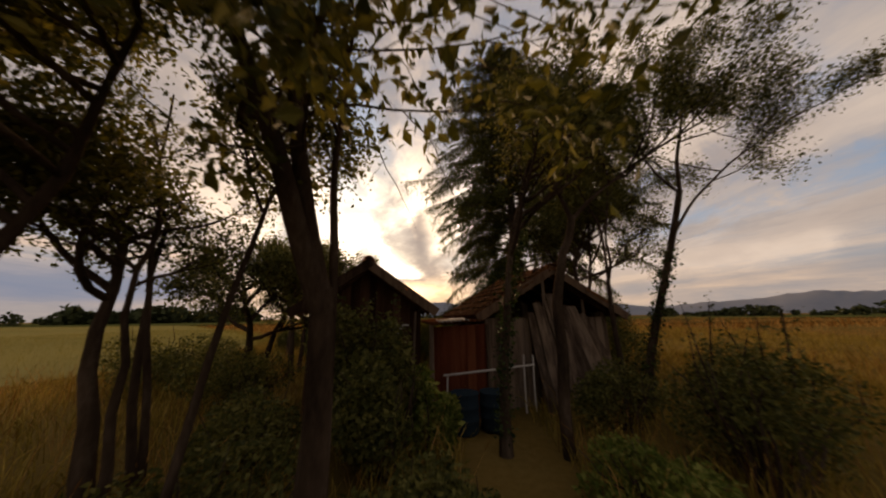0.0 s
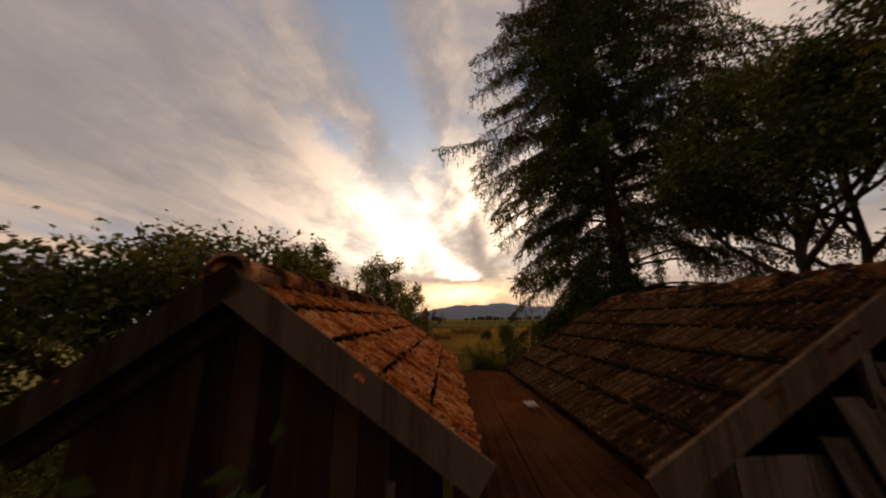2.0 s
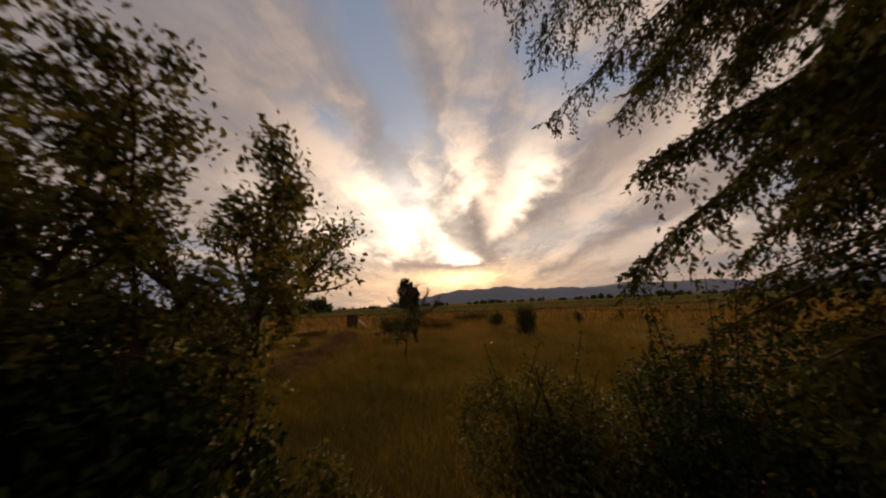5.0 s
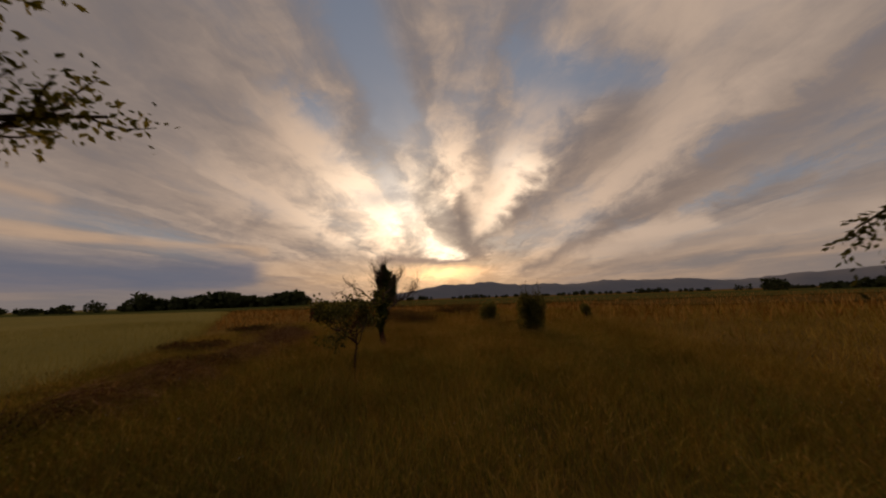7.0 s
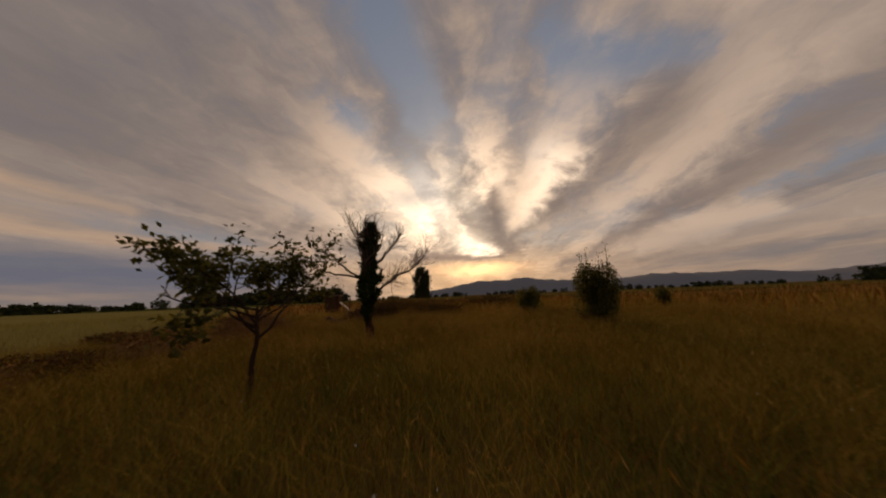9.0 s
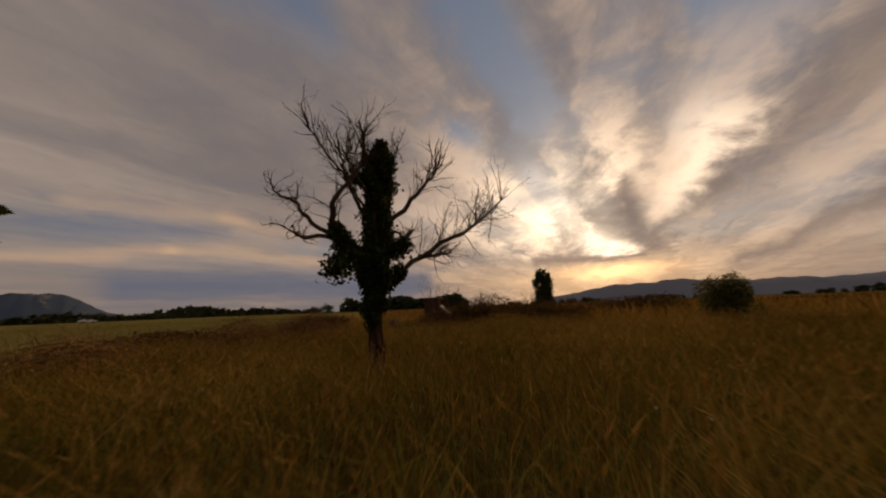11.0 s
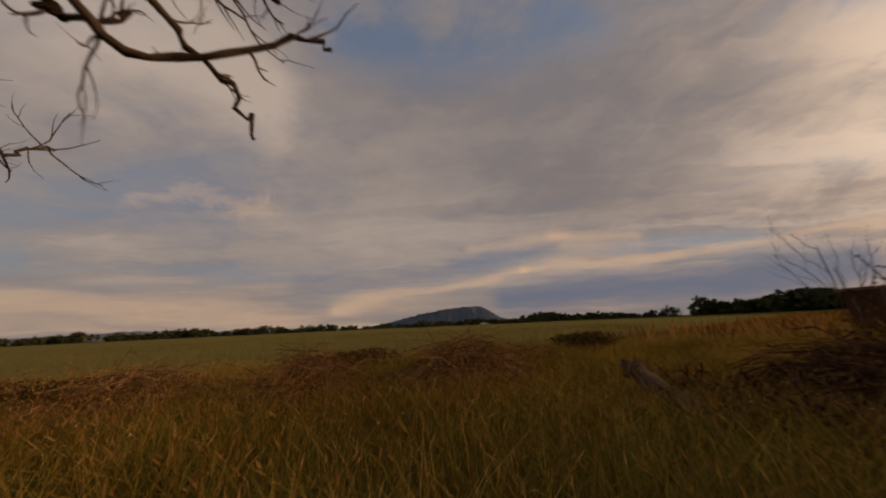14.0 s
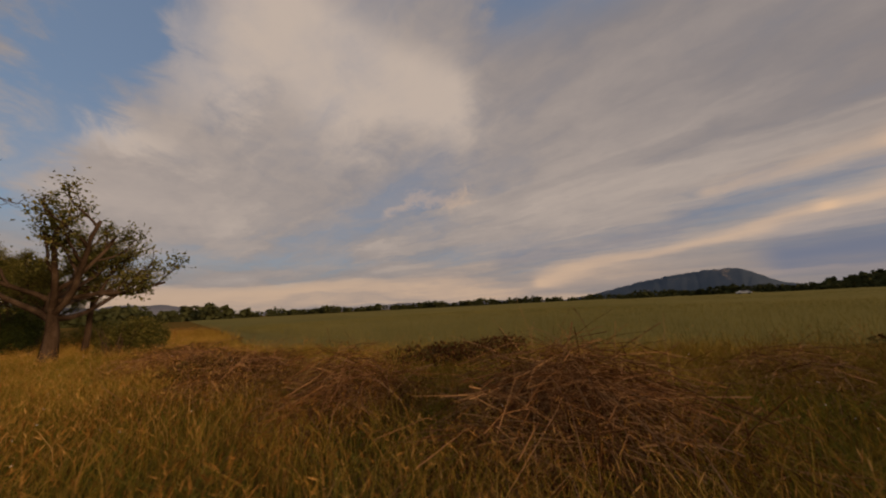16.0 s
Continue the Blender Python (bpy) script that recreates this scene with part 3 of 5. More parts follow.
def shrub(label, at, size, count, leaf, seed, mat=None, lobes=7, stems=14, name="shrub", category="shrub", shoots=0, group="", low=0.25):
    """A bush: stems from the ground, and leaves in uneven lobes round them."""
    rng = np.random.default_rng(seed)
    top = thing(name, label, category, pose(*at), group)
    sx, sy, sz = size
    wood, pts = Geo(), []
    for i in range(lobes):
        a, r = rng.uniform(0, 6.283), rng.uniform(0.05, 0.62) ** 0.7
        c = np.array([math.cos(a) * r * sx, math.sin(a) * r * sy, rng.uniform(low, 0.78) * sz])
        m = rng.normal(size=(count // lobes, 3))
        m /= np.linalg.norm(m, axis=1)[:, None]
        m *= rng.uniform(0.35, 1.05, (len(m), 1)) ** 0.6
        pts.append(c + m * [sx * 0.45, sy * 0.45, sz * 0.30])
    for i in range(stems):
        a = rng.uniform(0, 6.283)
        r = rng.uniform(0.1, 0.8)
        e = np.array([math.cos(a) * r * sx, math.sin(a) * r * sy, sz * rng.uniform(0.55, 1.0)])
        q = np.linspace(0, 1, 6)[:, None]
        wood.tube(e * [0.2, 0.2, 0] * (1 - q) + e * q + rng.normal(size=(6, 3)) * 0.04, np.linspace(0.022, 0.005, 6) * (0.6 + sz * 0.3), 4)
    for i in range(shoots):
        a, r = rng.uniform(0, 6.283), rng.uniform(0, 0.6)
        b = np.array([math.cos(a) * r * sx, math.sin(a) * r * sy, sz * 0.7])
        e = b + [rng.normal() * 0.15, rng.normal() * 0.15, sz * rng.uniform(0.35, 0.65)]
        q = np.linspace(0, 1, 5)[:, None]
        wood.tube(b + (e - b) * q, np.linspace(0.014, 0.004, 5), 4)
        pts.append((b + (e - b) * rng.uniform(0.05, 1, (int(22 * sz), 1))) + rng.normal(size=(int(22 * sz), 3)) * 0.07)
    part("woody_base", wood, BARK, top)
    pts = np.concatenate(pts)
    pts = pts[pts[:, 2] > 0.03]
    lv = Geo()
    lv.leaves(pts, leaf, rng, droop=0.2)
    part("foliage", lv, mat or LEAF, top)
    return top

# ---- ground, fields, distance ----
EDGE_Y, EDGE_X = [-200, 10, 16, 21, 26.5, 31, 34.6, 41, 80, 400], [-10, -10, -9.4, -9.6, -12.8, -15.9, -18.6, -25, -64, -360]


def edge(y):
    """Where the green crop begins, west of the meadow."""
    return np.interp(y, EDGE_Y, EDGE_X)


def hills(x, y):
    """The land's slight relief."""
    return 0.05 * np.sin(x * 0.31 + 1.3) * np.cos(y * 0.23) + 0.03 * np.sin(x * 0.9 + y * 0.7)


def sheet(name, xs, ys, height, mat, label, category):
    g = Geo()
    X, Y = np.meshgrid(xs, ys, indexing="ij")
    Z = height(X, Y)
    i, j = np.meshgrid(np.arange(len(xs) - 1), np.arange(len(ys) - 1), indexing="ij")
    k = len(ys)
    g.add(np.stack([X, Y, Z], -1), np.stack([i * k + j, (i + 1) * k + j, (i + 1) * k + j + 1, i * k + j + 1], -1))
    return piece(name, g, mat, label, category, "structure", smooth=True)


far = np.geomspace(45, 4800, 26)
xs = np.concatenate([-far[::-1], np.linspace(-40, 40, 101), far])
ys = np.concatenate([-far[::-1] + 20, np.linspace(-20, 60, 101), far + 20])
fade = lambda x, y: hills(x, y) * np.exp(-((x / 60) ** 2 + ((y - 20) / 60) ** 2))
sheet("ground", xs, ys, fade, GROUND, "brown and green meadow ground that reaches the horizon", "ground")


def patch(name, corners, z, mat, label):
    """A field of standing crop, its top some way above the ground, with a skirt round it."""
    g = Geo()
    c = np.array(corners, float)
    g.add(np.column_stack([c, np.full(4, z)]), [[0, 1, 2, 3]])
    for i in range(4):
        a, b = c[i], c[(i + 1) % 4]
        g.add([[*a, -0.05], [*b, -0.05], [*b, z], [*a, z]], [[0, 1, 2, 3]])
    return piece(name, g, mat, label, "field", "structure")


g = Geo()
ye = np.array([-200, -60, 0, 10, 16, 18.5, 21, 24, 26.5, 29, 31, 33, 34.6, 38, 41, 60, 80, 150, 260, 400], float)
xe = edge(ye) - 3.5
w = np.array([0, 1.2, 5, 20, 80, 600.0])
X = xe[:, None] - w[None]
Y = np.repeat(ye[:, None], len(w), 1)
Z = np.repeat((np.array([0.0, 0.30, 0.40, 0.42, 0.45, 0.5]))[None], len(ye), 0) + 0.03 * np.sin(Y * 1.7 + X)
i, j = np.meshgrid(np.arange(len(ye) - 1), np.arange(len(w) - 1), indexing="ij")
k = len(w)
g.add(np.stack([X, Y, Z], -1), np.stack([i * k + j, (i + 1) * k + j, (i + 1) * k + j + 1, i * k + j + 1], -1))
piece("green_field", g, CROP, "wide flat field of pale green standing corn", "field", "structure", smooth=True)
patch("far_field", [(-340, 95), (520, 88), (760, 250), (-420, 260)], 0.5, FARGREEN, "distant strip of green field before the woods")
patch("far_field", [(20, 60), (420, 40), (500, 84), (10, 86)], 0.35, FARGOLD, "distant strip of dry golden field")


def ridge(name, az0, az1, dist, profile, mat, label, steps=90, seed=1):
    """A far hill line between two bearings (degrees left of +y), profile(0..1) in metres; it has a front and a back slope."""
    rng = np.random.default_rng(seed)
    q = np.linspace(0, 1, steps)
    a = np.radians(az0 + (az1 - az0) * q)
    h = profile(q) * (1 + 0.012 * rng.normal(size=steps))
    rows = []
    for r, f in ((dist * 0.86, -0.02), (dist * 0.93, 0.42), (dist, 1.0), (dist * 1.1, -0.02)):
        rows.append(np.column_stack([-np.sin(a) * r, np.cos(a) * r, h * f + (rng.normal(size=steps) * h * 0.03 if f > 0 else 0) - 2 * (f < 0)]))
    v = np.array(rows)
    i, j = np.meshgrid(np.arange(3), np.arange(steps - 1), indexing="ij")
    g = Geo()
    g.add(v, np.stack([i * steps + j, i * steps + j + 1, (i + 1) * steps + j + 1, (i + 1) * steps + j], -1))
    return piece(name, g, mat, label, "hills", "structure", smooth=True)


def wavy(h, seed):
    r = np.random.default_rng(seed).uniform(0, 6.28, 6)
    return lambda q: h * (0.72 + 0.14 * np.sin(q * 9 + r[0]) + 0.10 * np.sin(q * 23 + r[1]) + 0.05 * np.sin(q * 61 + r[2])) * np.minimum(1, np.minimum(q, 1 - q) * 9) ** 0.5


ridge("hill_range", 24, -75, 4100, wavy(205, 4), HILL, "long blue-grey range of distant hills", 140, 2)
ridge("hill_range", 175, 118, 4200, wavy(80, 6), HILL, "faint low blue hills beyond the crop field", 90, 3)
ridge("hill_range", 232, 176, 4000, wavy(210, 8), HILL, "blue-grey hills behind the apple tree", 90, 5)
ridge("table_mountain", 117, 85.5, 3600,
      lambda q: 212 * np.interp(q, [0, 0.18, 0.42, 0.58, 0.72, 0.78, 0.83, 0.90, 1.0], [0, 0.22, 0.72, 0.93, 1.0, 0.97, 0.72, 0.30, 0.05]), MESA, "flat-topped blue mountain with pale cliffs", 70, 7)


def wood_line(label, az0, az1, dist, h, count, seed):
    """Far trees: many small clumps of leaves with an uneven top."""
    rng = np.random.default_rng(seed)
    g = Geo()
    a = np.radians(np.sort(rng.uniform(min(az0, az1), max(az0, az1), count)))
    d = dist * rng.uniform(0.92, 1.12, count)
    top = h * (0.55 + 0.25 * np.sin(a * 37 + seed) + rng.uniform(0, 0.35, count))
    n = 60
    c = np.column_stack([-np.sin(a) * d, np.cos(a) * d, np.zeros(count)])
    r = np.maximum(top * 0.42, 1.5)
    m = rng.normal(size=(count, n, 3))
    m /= np.linalg.norm(m, axis=2)[..., None]
    p = c[:, None] + m * np.stack([r, r, top * 0.5], 1)[:, None]
    p[..., 2] += top[:, None] * 0.5
    g.leaves(p.reshape(-1, 3), h * 0.34, rng, slim=0.9)
    return piece("woodland", g, FARTREE, label, "woods", "stuff")


wood_line("dark line of distant trees along the plain", 172, 112, 420, 9, 190, 1)
wood_line("dark line of distant trees below the mountain", 112, 60, 460, 7, 170, 2)
wood_line("low dark wood at the far side of the field", 80, 68, 330, 8, 110, 3)
wood_line("dark wood of rounded trees on the plain", 53, 33, 240, 9, 130, 4)
wood_line("scattered far trees below the hills", 32, -60, 520, 6, 170, 5)
wood_line("far trees beyond the meadow", -35, -85, 260, 6, 90, 6)
wood_line("distant trees behind the orchard", 230, 168, 230, 10, 120, 8)
wood_line("dark line of distant trees at the field's end", 100, 50, 250, 5, 90, 9)

# ---- sheds ----
def tile_mesh(name, mat, dirt, groove, width=0.215, length=0.42):
    """A pressed clay tile with three rolls, dirt in its pans and darker grooves, its lower end raised, as wide as its
    cover.
    """
    third = np.array([0, 0.05, 0.10, 0.15, 0.20])
    q = np.concatenate([third, third + 1 / 3, third + 2 / 3, [1.0]])
    z = np.array([0.016, 0.042, 0.047, 0.034, 0.005, 0.014, 0.031, 0.035, 0.026, 0.005, 0.014, 0.031, 0.035, 0.026, 0.005, 0.012])
    k = len(q)
    x = (q - 0.5) * (width + 0.012)
    g = Geo()
    top = np.concatenate([np.column_stack([x, np.full(k, 0), z + 0.040]), np.column_stack([x, np.full(k, length), z + 0.002])])
    low = np.column_stack([x, np.full(k, 0), z * 0.4 + 0.002])
    g.add(np.concatenate([top, low]), [[i, i + 1, i + k + 1, i + k] for i in range(k - 1)] + [[2 * k + i, 2 * k + 1 + i, i + 1, i] for i in range(k - 1)])
    e = k - 1
    g.add([[x[0], 0, z[0] + 0.040], [x[0], length, z[0]], [x[0], length, -0.01], [x[0], 0, 0.0], [x[e], 0, z[e] + 0.040], [x[e], length, z[e]], [x[e], length, -0.01], [x[e], 0, 0.0]], [[0, 3, 2, 1], [4, 5, 6, 7]])
    me = g.mesh(name, mat)
    me.materials.append(dirt)
    me.materials.append(groove)
    # dirt on the pans, the darker groove colour on one flank of each roll
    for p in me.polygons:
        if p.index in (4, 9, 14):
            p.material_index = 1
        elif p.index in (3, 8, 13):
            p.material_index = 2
    return me


def ridge_tile_mesh(mat, r=0.12, length=0.40):
    a = np.radians(np.linspace(-100, 100, 11))
    g = Geo()
    rows = []
    for y, k in ((0, 1.12), (0.05, 1.14), (0.06, 1.0), (length, 0.93)):
        rows.append(np.column_stack([np.sin(a) * r * k, np.full(11, y), np.cos(a) * r * k - 0.02]))
    inner = np.column_stack([np.sin(a) * r * 0.95, np.zeros(11), np.cos(a) * r * 0.95 - 0.02])
    v = np.concatenate(rows + [inner])
    g.add(v, [[i * 11 + j, i * 11 + j + 1, (i + 1) * 11 + j + 1, (i + 1) * 11 + j] for i in range(3) for j in range(10)] + [[44 + j, 45 + j, j + 1, j] for j in range(10)])
    return g.mesh("ridge_tile", mat, True)


def boards(parent, name, mat, x0, x1, y, zlow, top, width, rng, thick=0.022, along="x", label="", gap=0.006, ragged=0.0):
    """Upright boards side by side, each an object of its own; top(x) gives the height."""
    x = x0
    while x < x1 - 0.02:
        w = min(width * rng.uniform(0.75, 1.2), x1 - x)
        za, zb = top(x + gap), top(x + w - gap)
        lo = zlow + rng.uniform(0, ragged)
        o = rng.uniform(-0.006, 0.006)
        g = Geo()
        a, b = x + gap / 2, x + w - gap / 2
        q = [(a, y + o, lo), (b, y + o, lo), (b, y + o, zb), (a, y + o, za)]
        q += [(p[0], p[1] + thick, p[2]) for p in q]
        if along == "y":
            q = [(p[1], p[0], p[2]) for p in q]
        g.add(q, [[0, 1, 2, 3], [5, 4, 7, 6], [4, 0, 3, 7], [1, 5, 6, 2], [3, 2, 6, 7], [4, 5, 1, 0]])
        part(name, g, mat, parent, label)
        x += w


def shed(label, at, yaw, half, length, eave, top, tilemat, planks, seed, over=0.35, bottom_front=0.0, open_above=None, ridge=None):
    """A wooden hut with a tiled saddle roof. Local x across, y along the ridge; the front gable edge of the roof is at y = 0."""
    rng = np.random.default_rng(seed)
    hut = thing("garden_shed", label, "shed", pose(at[0], at[1], 0, 0, 0, yaw))
    slope = math.atan2(top - eave, half)
    run = math.hypot(half, top - eave)
    wx = half - 0.30
    under = lambda x: top - 0.16 - abs(x) * math.tan(slope)
    frontwall = new("front_wall")
    frontwall.parent = hut
    boards(frontwall, "board", planks, -wx, wx, over, bottom_front, under if open_above is None else (lambda x: min(under(x), open_above)), 0.17, rng)
    back = new("back_wall")
    back.parent = hut
    boards(back, "board", planks, -wx, wx, length - 0.3, 0.0, under, 0.20, rng)
    for sx in (-1, 1):
        side = new("side_wall")
        side.parent = hut
        boards(side, "board", planks, over + 0.024, length - 0.302, sx * wx - 0.011, 0.0, lambda y: under(wx) - 0.02, 0.20, rng, along="y")
    # frame: posts, purlins, rafters
    for px in (-wx + 0.07, wx - 0.07):
        for py in (over + 0.08, length - 0.38):
            g = Geo()
            g.box((px - 0.05, py - 0.05, -0.05), (px + 0.05, py + 0.05, under(px) - 0.03))
            part("post", g, planks, hut)
    for sx in (-1, 1):
        m = pose(0, 0, top, 0, 0, 0) @ Matrix.Rotation(sx * slope, 4, "Y")
        deck = Geo()
        deck.box((0 if sx > 0 else -run, 0.02, -0.135), (run if sx > 0 else 0, length + 0.05, -0.11), m)
        roof = part("roof_slope", deck, PLANK, hut)
        for py in np.linspace(0.25, length - 0.3, 5):
            g = Geo()
            g.box((0.04 if sx > 0 else -run + 0.02, py - 0.035, -0.22), (run - 0.02 if sx > 0 else -0.04, py + 0.035, -0.14), m)
            part("rafter", g, PLANK, roof)
        for py in (-0.028,):
            g = Geo()
            ln = run + 0.07
            g.box((0 if sx > 0 else -ln, py, -0.19), (ln if sx > 0 else 0, py + 0.026, -0.012), m)
            part("bargeboard", g, FASCIA, hut, "weathered brown bargeboard")
        # tiles in courses, from the eave up
        rows = round((run - 0.02) / 0.34)
        pitch = (run - 0.015 - 0.34) / (rows - 1)
        cols = round((length + 0.04) / 0.215)
        step = (length + 0.10) / cols
        # a strip per joint: moss, plus the course's overhang shadow as dark colour
        for r in range(1, rows):
            yy = np.linspace(0.02, length + 0.03, 70)
            xx = sx * (run + 0.012 - r * pitch + 0.016) + rng.normal(size=70) * 0.005
            line = np.column_stack([xx, yy, -0.052 + rng.normal(size=70) * 0.004])
            g = Geo()
            g.tube(np.array([m @ Vector(p) for p in line]), rng.uniform(0.013, 0.025, 70), 6)
            part("moss_shade_line", g, MOSS_SHADE, roof, "dark moss and overhang shadow in the joint between two courses")
        for r in range(rows):
            for c in range(cols):
                if sx > 0:
                    local = pose(run + 0.012 - r * pitch, -0.02 + (c + 0.5) * step, -0.097, 0, 0, 90)
                else:
                    local = pose(-run - 0.012 + r * pitch, -0.02 + (c + 0.5) * step, -0.097, 0, 0, -90)
                ob = new("roof_tile", tilemat)
                ob.parent = roof
                ob.matrix_local = m @ local @ pose(rng.normal() * 0.004, rng.normal() * 0.008, rng.uniform(0, 0.008), rng.normal() * 0.9, rng.normal() * 1.0, rng.normal() * 1.1)
    k = math.floor((length + 0.1) / 0.36)
    for c in range(k):
        ob = new("ridge_tile", ridge or RIDGE)
        ob.parent = hut
        ob.matrix_local = pose(rng.normal() * 0.008, -0.06 + c * 0.36, top - 0.07, -1.2 + rng.normal() * 0.8, rng.normal() * 2.0, rng.normal() * 1.5)
    g = Geo()
    g.box((-0.10, 0.0, top - 0.10), (0.10, length, top - 0.025))
    part("mortar_bed", g, MORTAR, hut)
    return hut


RIDGE = ridge_tile_mesh(RIDGECLAY)
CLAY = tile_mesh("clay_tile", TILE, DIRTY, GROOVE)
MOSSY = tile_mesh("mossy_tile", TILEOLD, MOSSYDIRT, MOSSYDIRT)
L_AT, L_YAW = (-1.553, 6.596), 11.9
R_AT, R_YAW = (2.51, 7.67), 13.9
left_shed = shed("small dark plank shed with an orange clay tile roof", L_AT, L_YAW, 1.40, 4.14, 2.153, 3.13, CLAY, PLANK, 11)
right_shed = shed("old plank shed with a mossy brown tile roof and patched gable", R_AT, R_YAW, 1.90, 3.36, 2.02, 3.11, MOSSY, GREYPLANK, 12, open_above=1.9, ridge=ridge_tile_mesh(TILEOLD))

# boards that lean on the patched gable, each a loose thing
rng = np.random.default_rng(5)
M = pose(R_AT[0], R_AT[1], 0, 0, 0, R_YAW)
for i in range(11):
    x = -0.85 + i * 0.19 + rng.normal() * 0.03
    tall = 2.35 - abs(i - 4) * 0.06 + rng.normal() * 0.07
    w = rng.uniform(0.16, 0.26)
    g = Geo()
    q = np.linspace(0, 1, 7)
    shift = (0.05 + 0.06 * i) * (1 - q) + 0.012 * np.sin(q * 9 + i)
    for s0, s1 in ((-0.5, 0.5),):
        a = np.column_stack([x * 0.72 + 0.15 + shift + s0 * w, np.interp(q, [0, 1], [-0.22 - 0.02 * (i % 3), 0.30]), tall * q])
        b = a + [w, 0, 0] + np.column_stack([0.006 * np.sin(q * 7), q * 0, q * 0])
        t = np.array([0, 0.02, 0])
        v = np.concatenate([a, b, b + t, a + t])
        g.add(v, [[c * 7 + r, ((c + 1) % 4) * 7 + r, ((c + 1) % 4) * 7 + r + 1, c * 7 + r + 1] for c in range(4) for r in range(6)] + [[0, 21, 14, 7], [6, 13, 20, 27]])
    ob = piece("leaning_board", g, GREYPLANK, "long weathered grey board leaning on the shed gable", "board", group="boards on the gable")
    ob.matrix_world = M
# post in the open gable
for name, x, lo, hi in (("gable_post", -0.10, 1.5, 2.95), ("gable_post", 0.95, 1.3, 2.4)):
    g = Geo()
    g.box((x - 0.04, 0.30, lo), (x + 0.04, 0.345, hi))
    part(name, g, GREYPLANK, right_shed)


# ---- lean-to between the sheds ----
lean = thing("lean_to", "low rusty iron lean-to with a red-brown plank front between two sheds", "lean-to")


def corrugated(a, b, c, d, waves, amp, mat, name, label):
    """A wavy iron sheet over the corners a, b (front), c, d (back)."""
    g = Geo()
    a, b, c, d = (np.array(p, float) for p in (a, b, c, d))
    n = waves * 6
    q = np.linspace(0, 1, n + 1)[:, None]
    r = np.array([0, 0.35, 0.7, 1.0])
    wob = amp * np.sin(q * waves * 2 * math.pi) * np.array([[0, 0, 1.0]])
    v = np.array([(a + (b - a) * q) * (1 - t) + (c + (d - c) * q) * t + wob for t in r])
    v = np.concatenate([v, v - [0, 0, 0.004]])
    m = n + 1
    f = [[i * m + j, i * m + j + 1, (i + 1) * m + j + 1, (i + 1) * m + j] for i in range(3) for j in range(n)]
    f += [[(i + 4) * m + j, (i + 5) * m + j, (i + 5) * m + j + 1, (i + 4) * m + j + 1] for i in range(3) for j in range(n)]
    f += [[4 * m + j, 4 * m + j + 1, j + 1, j] for j in range(n)]
    g.add(v, f)
    return part(name, g, mat, lean, label, True)


corrugated((-0.30, 6.62, 1.80), (0.24, 6.74, 1.82), (-1.10, 11.05, 1.84), (-0.62, 10.9, 1.86), 6, 0.018, RUST, "roof_sheet", "rusty corrugated roof sheet")
corrugated((0.20, 6.70, 1.835), (0.80, 7.15, 1.87), (-0.66, 10.9, 1.875), (-0.05, 10.6, 1.90), 6, 0.018, RUST, "roof_sheet", "rusty corrugated roof sheet")
corrugated((-0.12, 6.38, 1.85), (0.44, 6.44, 1.89), (-0.22, 6.95, 1.88), (0.36, 7.02, 1.91), 7, 0.02, ZINC, "patch_sheet", "pale zinc patch over the rusty sheets")
corrugated((0.12, 8.6, 1.905), (0.22, 8.63, 1.91), (0.06, 8.78, 1.915), (0.17, 8.82, 1.92), 2, 0.006, ZINC, "patch_sheet", "small pale scrap of zinc on the rusty sheets")
wall = new("front_wall")
wall.parent = lean
wall.matrix_local = pose(-0.30, 6.92, 0, 0, 0, 17)
boards(wall, "board", REDPLANK, 0.0, 1.25, 0.0, 0.0, lambda x: 1.74 + 0.04 * x, 0.19, rng)
for x, y in ((-0.30, 6.84), (0.86, 7.22)):
    g = Geo()
    g.tube([(x, y, -0.1), (x + 0.01, y, 0.9), (x, y, 1.78)], [0.055, 0.05, 0.045], 8)
    part("post", g, GREYPLANK, lean, "", True)

# pipes and barrels by the lean-to
g = Geo()
g.tube([(-0.06, 6.80, 0.85), (0.9, 7.16, 0.885), (1.87, 7.53, 0.92)], [0.022] * 3, 8)
part("rail", g, PIPE, thing("pipe_rail", "pale pipe rail before the shed gable with two uprights", "rail"), "", True)
rail = bpy.data.objects["pipe_rail"]
for x, y, h in ((1.62, 7.43, 1.14), (1.84, 7.52, 1.12), (0.0, 6.82, 0.86)):
    g = Geo()
    g.tube([(x, y, -0.05), (x, y, h * 0.5), (x + 0.01, y, h)], [0.018] * 3, 8)
    part("upright", g, PIPE, rail, "", True)
pipe = Geo()
pipe.tube([(-0.93, 6.84, 0.0), (-0.96, 6.84, 1.2), (-0.94, 6.84, 1.70), (-0.87, 6.86, 1.79), (-0.76, 6.88, 1.79)], [0.016] * 5, 8)
piece("water_pipe", pipe, PIPE, "thin pale bent pipe beside the shed wall", "pipe", smooth=True)
strip = Geo()
strip.tube([(-0.66, 6.72, 0.0), (-0.64, 6.72, 1.0), (-0.61, 6.73, 2.05)], [0.03, 0.028, 0.026], 8)
piece("shed_prop", strip, GREYPLANK, "thin upright wooden prop at the shed corner", "post", smooth=True)


